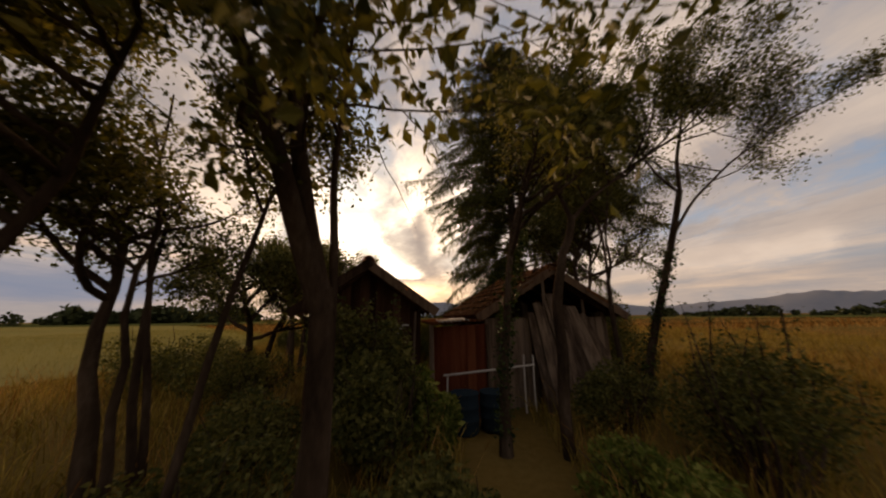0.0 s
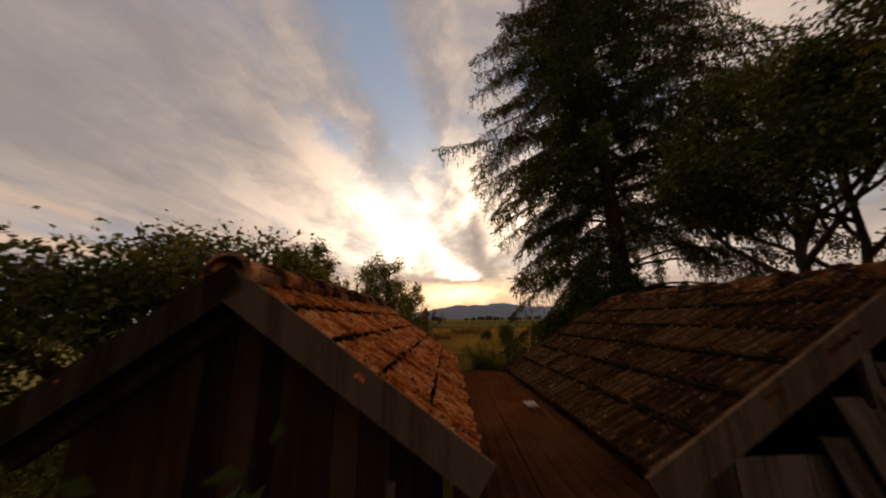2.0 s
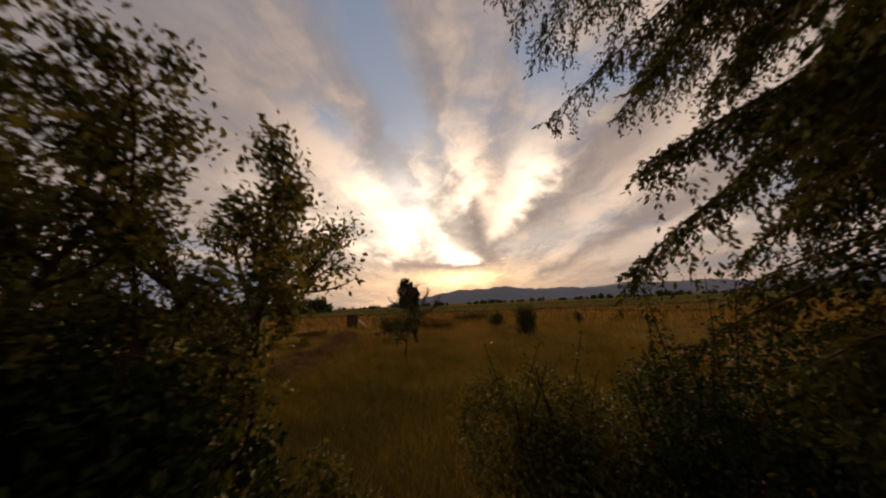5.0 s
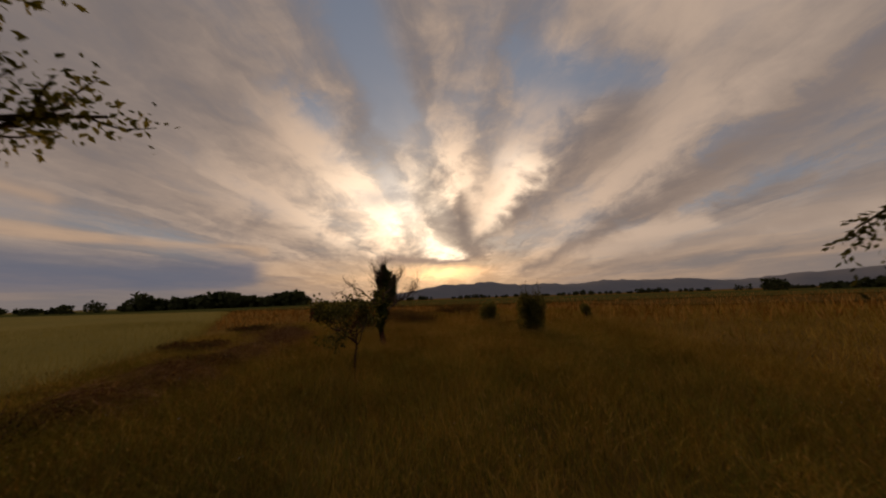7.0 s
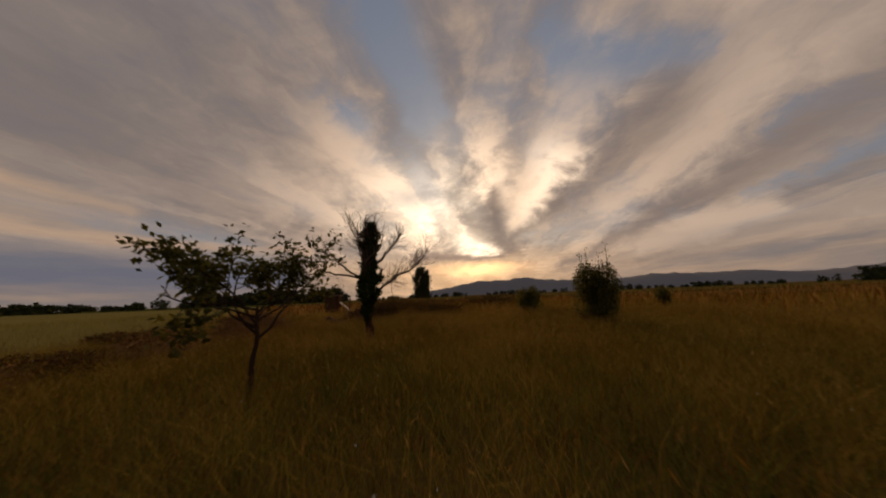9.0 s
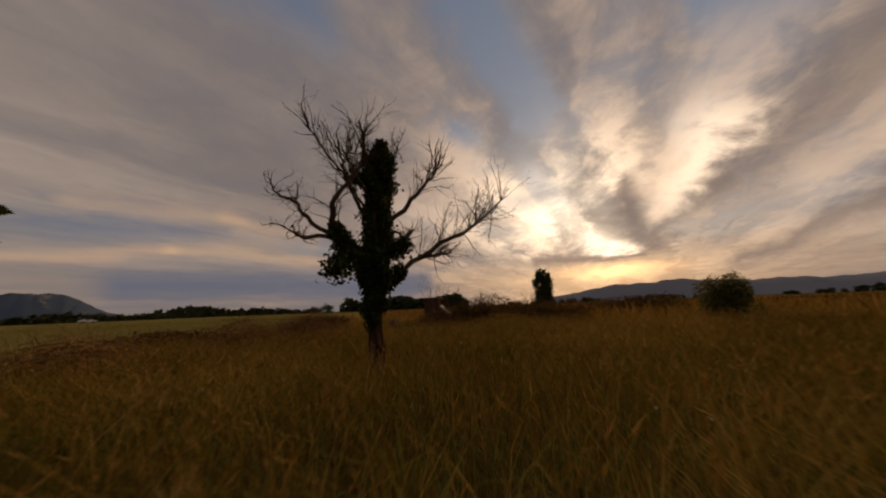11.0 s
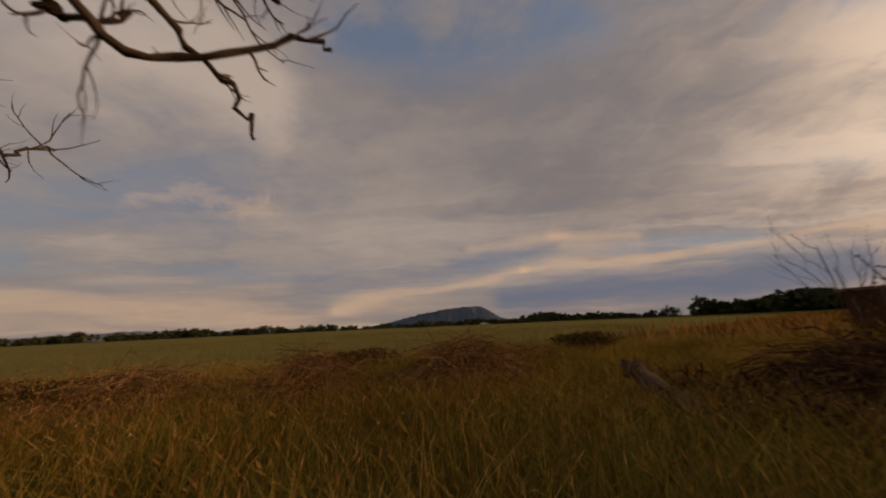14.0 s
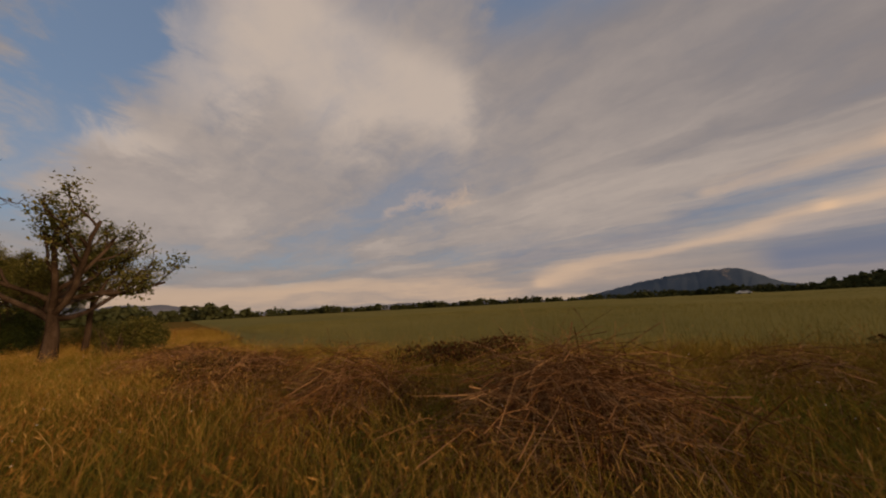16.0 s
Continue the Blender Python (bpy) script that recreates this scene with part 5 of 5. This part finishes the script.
    bough([(-0.79, 1.21, 2.92), (-0.89, 1.29, 2.69), (-1.02, 1.4, 2.58), (-1.11, 1.63, 2.71), (-1.21, 1.92, 2.82), (-1.27, 1.98, 2.79)], 0.018, 0.005, 6, 0.22, 1.0, 0.0)
    bough([(-0.84, 1.39, 2.88), (-1.01, 1.48, 2.76), (-1.21, 1.56, 2.63), (-1.34, 1.59, 2.46)], 0.013, 0.004, 4, 0.2, 1.0, 0.0)
    bough([(-0.78, 1.35, 2.91), (-0.78, 1.48, 3.05), (-0.9, 1.7, 3.22), (-1.02, 2.01, 3.36)], 0.016, 0.004, 9, 0.26, 1.0, 0.0)
    bough([(0.05, 0.5, 2.15), (-0.20, 0.72, 2.25), (-0.48, 0.88, 2.31), (-0.52, 0.89, 2.27), (-0.64, 0.88, 2.22)], 0.03, 0.008, 16, 0.30, 1.0, 0.0)
    bough([(-0.45, 0.87, 2.31), (-0.59, 0.9, 2.43), (-0.7, 0.92, 2.43), (-0.80, 0.95, 2.51)], 0.014, 0.005, 9, 0.26, 1.0, 0.0)
    bough([(0.05, 0.12, 2.75), (0.25, 0.38, 3.10), (0.45, 0.56, 3.42), (0.56, 0.68, 3.62), (0.70, 0.86, 3.92)], 0.05, 0.01, 44, 0.5)
    bough([(0.0, 0.05, 2.3), (0.1, 0.42, 2.52), (0.12, 0.64, 2.78)], 0.06, 0.025, 7, 0.4)
    bough([(-0.05, -0.1, 2.8), (-0.05, -0.35, 3.1), (0.05, -0.6, 3.5), (0.10, -0.80, 3.95)], 0.035, 0.006, 30, 0.55)
    bough([(0.0, -0.05, 3.0), (0.15, -0.45, 3.4), (0.2, -0.75, 3.75)], 0.026, 0.006, 22, 0.5)
    bough([(0.0, 0.0, 3.5), (0.1, -0.3, 3.85), (0.15, -0.45, 4.15)], 0.03, 0.006, 22, 0.45)
    bough([(0.0, 0.05, 3.5), (-0.05, 0.25, 3.9), (0.05, 0.42, 4.25)], 0.03, 0.006, 20, 0.4)
    bough([(0.16, -0.72, 2.42), (-0.10, -0.86, 2.50), (-0.53, -0.83, 2.56), (-0.9, -0.72, 2.64), (-1.22, -0.70, 2.72), (-1.42, -0.76, 2.90), (-1.66, -0.98, 3.0)], 0.036, 0.006, 16, 0.30, 1.0, 0.0)
    bough([(-1.24, -0.70, 2.74), (-1.42, -0.60, 2.80), (-1.58, -0.60, 2.92), (-1.75, -0.60, 3.05)], 0.016, 0.004, 9, 0.32, 1.0, 0.0)
    bough([(0.22, -0.84, 2.44), (0.06, -1.0, 2.56), (-0.21, -1.05, 2.76), (-0.46, -1.06, 3.02), (-0.72, -1.14, 3.17), (-1.02, -1.15, 3.28), (-1.32, -1.16, 3.60)], 0.034, 0.005, 22, 0.34, 1.0, 0.1)
    bough([(-0.55, -1.05, 3.06), (-0.80, -0.92, 3.18), (-1.11, -0.79, 3.37)], 0.015, 0.004, 8, 0.3, 1.0, 0.1)
    bough([(0.0, -0.2, 3.0), (0.05, -0.55, 3.35), (0.10, -0.95, 3.65), (0.16, -1.30, 3.98)], 0.022, 0.004, 22, 0.4)
    # ivy: a thick sleeve on trunk and south limb
    n = 13000
    z = rng.uniform(1.42, 4.2, n)
    a = rng.uniform(0, 6.283, n)
    wide = np.interp(z, [1.35, 1.6, 1.9, 2.3, 2.7, 3.2, 3.8, 4.2], [0.10, 0.13, 0.18, 0.195, 0.165, 0.165, 0.20, 0.06]) * (1 + 0.28 * np.sin(a * 3 + z * 7) + 0.18 * np.sin(a * 2 - z * 13)) * (rng.uniform(0.70, 1.15, n) + 0.35 * (rng.random(n) < 0.08))
    ivy.append(np.column_stack([np.interp(z, [1.4, 2.6, 4.0], [-0.05, 0.0, 0.10]) + np.cos(a) * wide, np.sin(a) * wide * 1.05, z]))
    for line, cnt, r, lo, hi in ((south, 4200, 0.078, 0.03, 0.35), (nw, 2400, 0.12, 0.0, 0.16), (north, 1500, 0.09, 0.02, 0.16)):
        k = np.linspace(lo, hi, cnt) * 17
        i = k.astype(int)
        p = line[i] + (line[i + 1] - line[i]) * (k - i)[:, None]
        o = rng.normal(size=p.shape)
        o /= np.linalg.norm(o, axis=1)[:, None]
        ivy.append(p + o * r * rng.uniform(0.5, 1.2, (cnt, 1)) * np.interp(k / 17, [0.05, 0.4, 0.48], [1.3, 1.0, 0.4])[:, None])
    hang = np.array([(0.22, -0.66, 2.20), (0.30, -0.76, 2.08), (0.34, -0.86, 1.98), (0.10, 0.30, 2.42), (0.12, 0.46, 2.50), (0.0, -0.26, 3.50), (0.02, -0.36, 3.46)])
    for c in hang:
        ivy.append(c + rng.normal(size=(300, 3)) * [0.07, 0.09, 0.07])
    for i in range(14):
        a = rng.uniform(0, 6.283)
        z0 = rng.uniform(1.45, 1.75)
        k = rng.uniform(0.1, 0.4)
        t = rng.uniform(0, 1, (50, 1))
        ivy.append(np.array([-0.05 + math.cos(a) * 0.14, math.sin(a) * 0.14, z0]) + t * [-0.05 * math.cos(a), -0.05 * math.sin(a), -k] + rng.normal(size=(50, 3)) * 0.025)
    lv = Geo()
    lv.leaves(np.concatenate(ivy), 0.058, rng, flat=0.2, slim=0.85, droop=0.5)
    part("ivy", lv, IVY, top, "dark green ivy")


dead_tree((-7.38, 30.78, -0.50))


# ---- poplar and lone trees far off ----
def poplar(at, h, r):
    rng = np.random.default_rng(91)
    top = thing("poplar", "tall slim poplar standing alone on the plain", "tree", pose(*at))
    g = Geo()
    for i, (dx, k) in enumerate(((0, 1.0), (0.8, 0.86), (-0.8, 0.92))):
        g.tube([(dx * 0.3, 0, -0.2), (dx * 0.8, 0, h * 0.4 * k), (dx, 0, h * k * 0.97)], [0.4, 0.28, 0.04], 7)
    part("trunk", g, BARK, top, "", True)
    pts = []
    for dx, k in ((0.3, 1.0), (2.6, 0.82), (-2.4, 0.93)):
        for z0 in np.linspace(0.10, 0.97, 17) * h * k:
            w = r * 0.30 * np.interp(z0 / (h * k), [0.1, 0.35, 0.8, 0.97], [0.7, 1.0, 0.75, 0.18])
            pts.append(np.array([dx * 1.15 + rng.normal() * 0.35, rng.normal() * 1.4, z0]) + rng.normal(size=(280, 3)) * [w * 0.62, w * 0.62, h * 0.04])
    pts = np.concatenate(pts)
    lv = Geo()
    lv.leaves(pts[(pts[:, 2] > 0.6) & (pts[:, 2] < h * 0.98)], 0.65, rng, flat=0.1, slim=0.7)
    part("crown", lv, FARTREE, top)


poplar((-65.2, 185, 0), 20.0, 6.5)

# ---- brushwood, brambles, logs ----
def heap(label, at, size, count, length, seed, lean=0.5, mat=None, r=0.007):
    """A heap of long dry stems thrown over one another."""
    rng = np.random.default_rng(seed)
    g = Geo()
    sx, sy, sz = size
    for i in range(count):
        a, q = rng.uniform(0, 6.283), rng.uniform(0, 1) ** 0.6
        c = np.array([math.cos(a) * q * sx, math.sin(a) * q * sy, 0])
        c[2] = sz * (1 - q ** 1.8) * rng.uniform(0.1, 1.0)
        d = rng.normal(size=3) * [1, 1, 0.28]
        d[2] += lean * rng.uniform(-0.3, 0.6)
        d = unit(d)
        l = length * rng.uniform(0.4, 1.2)
        t = np.linspace(-0.5, 0.5, 5)[:, None]
        p = c + d * l * t + np.array([0, 0, -0.5 * l]) * (t ** 2) + rng.normal(size=(5, 3)) * 0.03
        p[:, 2] = np.maximum(p[:, 2], 0.02)
        g.tube(p, np.linspace(r, r * 0.35, 5) * rng.uniform(0.6, 1.5), 3)
    ob = piece("brush_heap", g, mat or BRUSH, label, "brushwood", "stuff")
    ob.matrix_world = pose(*at)
    return ob


heap("big heap of reddish brown cut brushwood in the grass", (-13.6, 32.7, 0), (1.5, 1.15, 0.98), 1900, 1.9, 81, 0.85, r=0.0046)
heap("heap of dry brown stems at the field's edge", (-12.2, 30.4, 0), (1.0, 0.8, 0.95), 1000, 1.4, 82, 1.0, r=0.0042)
heap("low heap of dry reddish brushwood", (-11.55, 27.9, 0), (1.7, 1.0, 0.78), 1200, 1.3, 83, 0.8, r=0.0042)
heap("low heap of dry reddish brushwood", (-10.85, 24.85, 0), (1.9, 1.0, 0.74), 1200, 1.2, 84, 0.8, r=0.0045)
heap("low heap of dry reddish brushwood", (-10.4, 23.2, 0), (1.6, 1.0, 0.70), 800, 1.1, 85, 0.7, r=0.0045)
heap("brown heap of dry brushwood beside the crop", (-16.9, 34.2, 0), (1.35, 1.0, 0.66), 420, 1.1, 86, r=0.005)

shrub("dark reddish bramble thicket", (-11.1, 38.3, 0), (2.1, 1.5, 1.45), 13000, 0.065, 87, BRAMBLE, lobes=12, stems=40, name="bramble", category="bramble", shoots=4, low=0.12)
shrub("dark reddish bramble thicket", (-8.6, 40.6, 0), (2.4, 1.5, 1.3), 9000, 0.07, 88, BRAMBLE, lobes=12, stems=30, name="bramble", category="bramble", shoots=3, low=0.12)
shrub("low brown bramble patch at the crop's edge", (-15.3, 29.6, 0), (1.95, 1.2, 0.6), 2600, 0.10, 89, BRAMBLE, lobes=10, stems=40, name="bramble", category="bramble")
shrub("low brown bramble patch at the crop's edge", (-18.9, 36.2, 0), (2.4, 1.35, 0.68), 2600, 0.11, 90, BRAMBLE, lobes=10, stems=40, name="bramble", category="bramble")
shrub("low dark red bramble patch at the crop's edge", (-11.7, 26.2, 0), (1.6, 0.9, 0.62), 3200, 0.06, 94, BRAMBLE, lobes=10, stems=30, name="bramble", category="bramble")
shrub("low dark red bramble patch at the crop's edge", (-10.4, 21.8, 0), (1.7, 0.9, 0.62), 3200, 0.06, 95, BRAMBLE, lobes=10, stems=30, name="bramble", category="bramble")
shrub("dark brown brambles in the meadow", (-6.3, 54, 0), (4.5, 2.0, 1.4), 2600, 0.16, 92, BRAMBLE, lobes=12, stems=30, name="bramble", category="bramble")
shrub("dark brown brambles in the meadow", (-14.5, 48, 0), (4.0, 2.0, 1.5), 2600, 0.16, 93, BRAMBLE, lobes=12, stems=30, name="bramble", category="bramble")


def log(at, length, r, yaw, seed, dip=0, roots=12, reach=0.55, mat=None, label="gnarled grey-brown log with broken roots in the grass"):
    rng = np.random.default_rng(seed)
    g = Geo()
    q = np.linspace(0, 1, 9)
    p = np.column_stack([q * length, rng.normal(size=9) * 0.04, r + rng.normal(size=9) * 0.03])
    g.tube(p, r * 1.25 * (1 - 0.35 * q) * rng.uniform(0.75, 1.25, 9), 11, rng.uniform(0.85, 1.15, (9, 11)))
    for i in range(roots):
        s = p[rng.integers(0, 3)]
        limb(g, [], s, rng.normal(size=3) + [0, 0, 0.5], rng.uniform(0.36, 1.0) * reach, r * 0.25, 1, rng, 2, 0.5)
    ob = piece("old_log", g, mat or LOGWOOD, label, "log", group="log pile", smooth=True)
    ob.matrix_world = pose(*at, 0, dip, yaw)


log((-12.2, 35.0, 0.36), 0.95, 0.085, 17, 100, 16, 14, 0.26, PALEWOOD, "thick pale grey log with dark splintered roots at its raised end")
for i, (x, y, z, l, r, yaw) in enumerate(((-12.4, 35.75, 0.04, 1.25, 0.11, -15), (-11.8, 35.9, 0.12, 1.2, 0.11, 30), (-11.3, 36.1, 0.0, 1.05, 0.13, 5))):
    log((x, y, z), l, r, yaw, 101 + i)
heap("tangle of broken roots and sticks on the logs", (-11.9, 35.7, 0.0), (1.0, 0.45, 0.42), 160, 0.6, 106, 0.4, LOGWOOD, 0.009)
heap("dark brown heap of brushwood behind the logs", (-11.6, 36.9, 0), (1.3, 0.8, 0.85), 1100, 1.0, 108, 0.7, LOGWOOD, 0.008)

sapling = thing("bare_sapling", "thin bare sapling with grey twigs among the brambles", "tree", pose(-15.2, 40.4, 0))
srng = np.random.default_rng(107)
g = Geo()
for i in range(3):
    limb(g, [], (0.05 * i, 0.04 * i, -0.05), (srng.normal() * 0.15, srng.normal() * 0.15, 1.0), 2.5 - 0.3 * i, 0.018, 2, srng, 4, 0.3, 0.1, 0.55, 0.6)
part("trunk", g, TWIG, sapling, "", True)

post = thing("marker_post", "thin leaning weathered wooden post among the brambles", "post", pose(-15.2, 41.1, 0))
g = Geo()
g.tube([(0, 0, -0.1), (0.03, 0, 0.7), (0.07, 0, 1.5)], [0.04, 0.036, 0.032], 7)
part("stake", g, GREYPLANK, post)


def parked_car(at, yaw):
    car = thing("car", "small white car parked far off on the plain", "car", pose(*at, 0, 0, yaw))
    prof = [(-2.0, 0.35), (-2.0, 0.85), (-1.35, 0.95), (-0.8, 1.45), (0.6, 1.45), (1.2, 0.95), (2.0, 0.80), (2.05, 0.35)]
    me = bpy.data.meshes.new("body")
    v = [(x, y, z) for y in (-0.8, 0.8) for x, z in prof]
    me.from_pydata(v, [], [tuple(range(7, -1, -1)), tuple(range(8, 16))] + [(i, (i + 1) % 8, 8 + (i + 1) % 8, 8 + i) for i in range(8)])
    me.materials.append(CARWHITE)
    part("body", me, CARWHITE, car)
    g = Geo()
    g.box((-0.75, -0.815, 1.0), (0.65, 0.815, 1.38))
    part("side_window", g, GLASS, car)
    for x in (-1.25, 1.3):
        for y in (-0.78, 0.78):
            g = Geo()
            g.tube([(x, y - 0.1, 0.32), (x, y + 0.1, 0.32)], [0.32, 0.32], 14)
            part("wheel", g, RUBBER, car)


parked_car((-165, 26.5, 0.45), 100)

# a dark box hut far off in the meadow, with a pale sheet that leans on it
hut = thing("field_hut", "small dark field hut with a pale sheet leaning on its side", "hut", pose(-21.7, 47.8, 0, 0, 0, 25))
g = Geo()
g.box((-0.65, -0.6, 0.0), (0.65, 0.6, 1.75))
part("body", g, PLANK, hut)
g = Geo()
g.box((-0.78, -0.72, 1.75), (0.78, 0.72, 1.86))
part("roof", g, GREYPLANK, hut)
g = Geo()
g.add([(0.70, -0.6, 1.15), (0.70, 0.6, 1.15), (1.75, 0.65, 0.25), (1.75, -0.65, 0.25), (0.70, -0.6, 1.12), (0.70, 0.6, 1.12), (1.73, 0.65, 0.22), (1.73, -0.65, 0.22)], [[0, 1, 2, 3], [7, 6, 5, 4], [0, 3, 7, 4], [1, 5, 6, 2], [3, 2, 6, 7], [0, 4, 5, 1]])
part("sheet", g, PIPE, hut, "pale sheet")

# ---- grass ----
rng = np.random.default_rng(7)


def scatter(n, x0, x1, y0, y1):
    return np.column_stack([rng.uniform(x0, x1, n), rng.uniform(y0, y1, n)])


def meadow(p):
    """Keeps the places that lie in the meadow, off the sheds and the trodden way."""
    ok = p[:, 0] > edge(p[:, 1]) - 2.5 + rng.normal(size=len(p)) * 0.5
    for (x, y), yaw, half, length in ((L_AT, L_YAW, 1.5, 3.9), (R_AT, R_YAW, 2.3, 2.9)):
        c, s = math.cos(radians(yaw)), math.sin(radians(yaw))
        u, v = (p[:, 0] - x) * c + (p[:, 1] - y) * s, -(p[:, 0] - x) * s + (p[:, 1] - y) * c
        ok &= ~((np.abs(u) < half) & (v > 0.1) & (v < length))
    ok &= ~((np.abs(p[:, 0] - 0.9) < 0.7) & (p[:, 1] > 3) & (p[:, 1] < 7.5))
    return p[ok]


def tufts(p, amount, size):
    """Draws places together into tufts."""
    c = p[rng.integers(0, max(1, len(p) // 9), len(p))]
    k = rng.random(len(p)) < amount
    p = p.copy()
    p[k] = c[k] + rng.normal(size=(k.sum(), 2)) * size
    return p


g, heads = Geo(), Geo()
g.blades(meadow(tufts(scatter(190000, -20, 5, 15, 42), 0.85, 0.14)), 0.46, 0.0062, rng, 0.55)
g.blades(meadow(tufts(scatter(36000, -14, 12, -4, 16), 0.8, 0.13)), 0.50, 0.014, rng, 0.5)
g.blades(meadow(tufts(scatter(26000, -20, 6, 38, 62), 0.5, 0.3)), 0.5, 0.022, rng, 0.45, bend=False)
g.blades(meadow(tufts(scatter(24000, 5, 32, 10, 62), 0.5, 0.3)), 0.5, 0.022, rng, 0.45, bend=False)
g.blades(meadow(tufts(scatter(26000, -14, 6, 14.5, 42), 0.75, 0.22)), 0.56, 0.003, rng, 0.42, head=0.075, into=heads)
low = Geo()
low.blades(meadow(tufts(scatter(90000, -16, 3, 15, 38), 0.9, 0.17)), 0.32, 0.009, rng, 0.7)
piece("low_grass", low, LUSH, "lush low green grass under the tall stems", "grass", "stuff")
piece("meadow_grass", g, GRASS, "tall green meadow grass", "grass", "stuff")
heads.blades(meadow(tufts(scatter(9000, -14, -1, 28, 42), 0.6, 0.2)), 0.50, 0.006, rng, 0.55, head=0.08)
heads.blades(meadow(tufts(scatter(9000, -12, 6, 14.5, 42), 0.6, 0.2)), 0.54, 0.004, rng, 0.55, head=0.07)
piece("seed_heads", heads, HEADS, "ripe orange-brown seed heads over the meadow grass", "grass", "stuff")
g = Geo()
g.blades(meadow(tufts(scatter(46000, -34, 40, 22, 74), 0.4, 0.4)), 0.56, 0.007, rng, 0.34, bend=False, head=0.09)
g.blades(meadow(tufts(scatter(10000, -18, 16, -4, 15), 0.4, 0.3)), 0.7, 0.009, rng, 0.3, head=0.10)
g.blades(meadow(scatter(30000, -80, 110, 40, 140)), 0.8, 0.10, rng, 0.3, bend=False)
piece("dry_grass", g, STRAW, "tall dry orange-brown grass with seed heads", "grass", "stuff")
g = Geo()
p = scatter(90000, -46, -14, 2, 46)
p = p[p[:, 0] < edge(p[:, 1]) - 2.8]
g.blades(p, 0.66, 0.012, rng, 0.3, bend=False)
p = scatter(60000, -120, -30, -40, 90)
p = p[p[:, 0] < edge(p[:, 1]) - 2.8]
g.blades(p, 0.60, 0.04, rng, 0.4, bend=False)
piece("corn_blades", g, BLADE, "pale olive standing corn", "crop", "stuff")
g = Geo()
p = meadow(scatter(420, -16, 4, 15, 40))
at = np.column_stack([p, rng.uniform(0.35, 0.7, len(p))])
g.leaves(np.repeat(at, 4, 0), 0.009, rng, flat=1.0, slim=0.8)
piece("meadow_flowers", g, FLOWER, "tiny white meadow flowers among the grass", "flowers", "stuff")
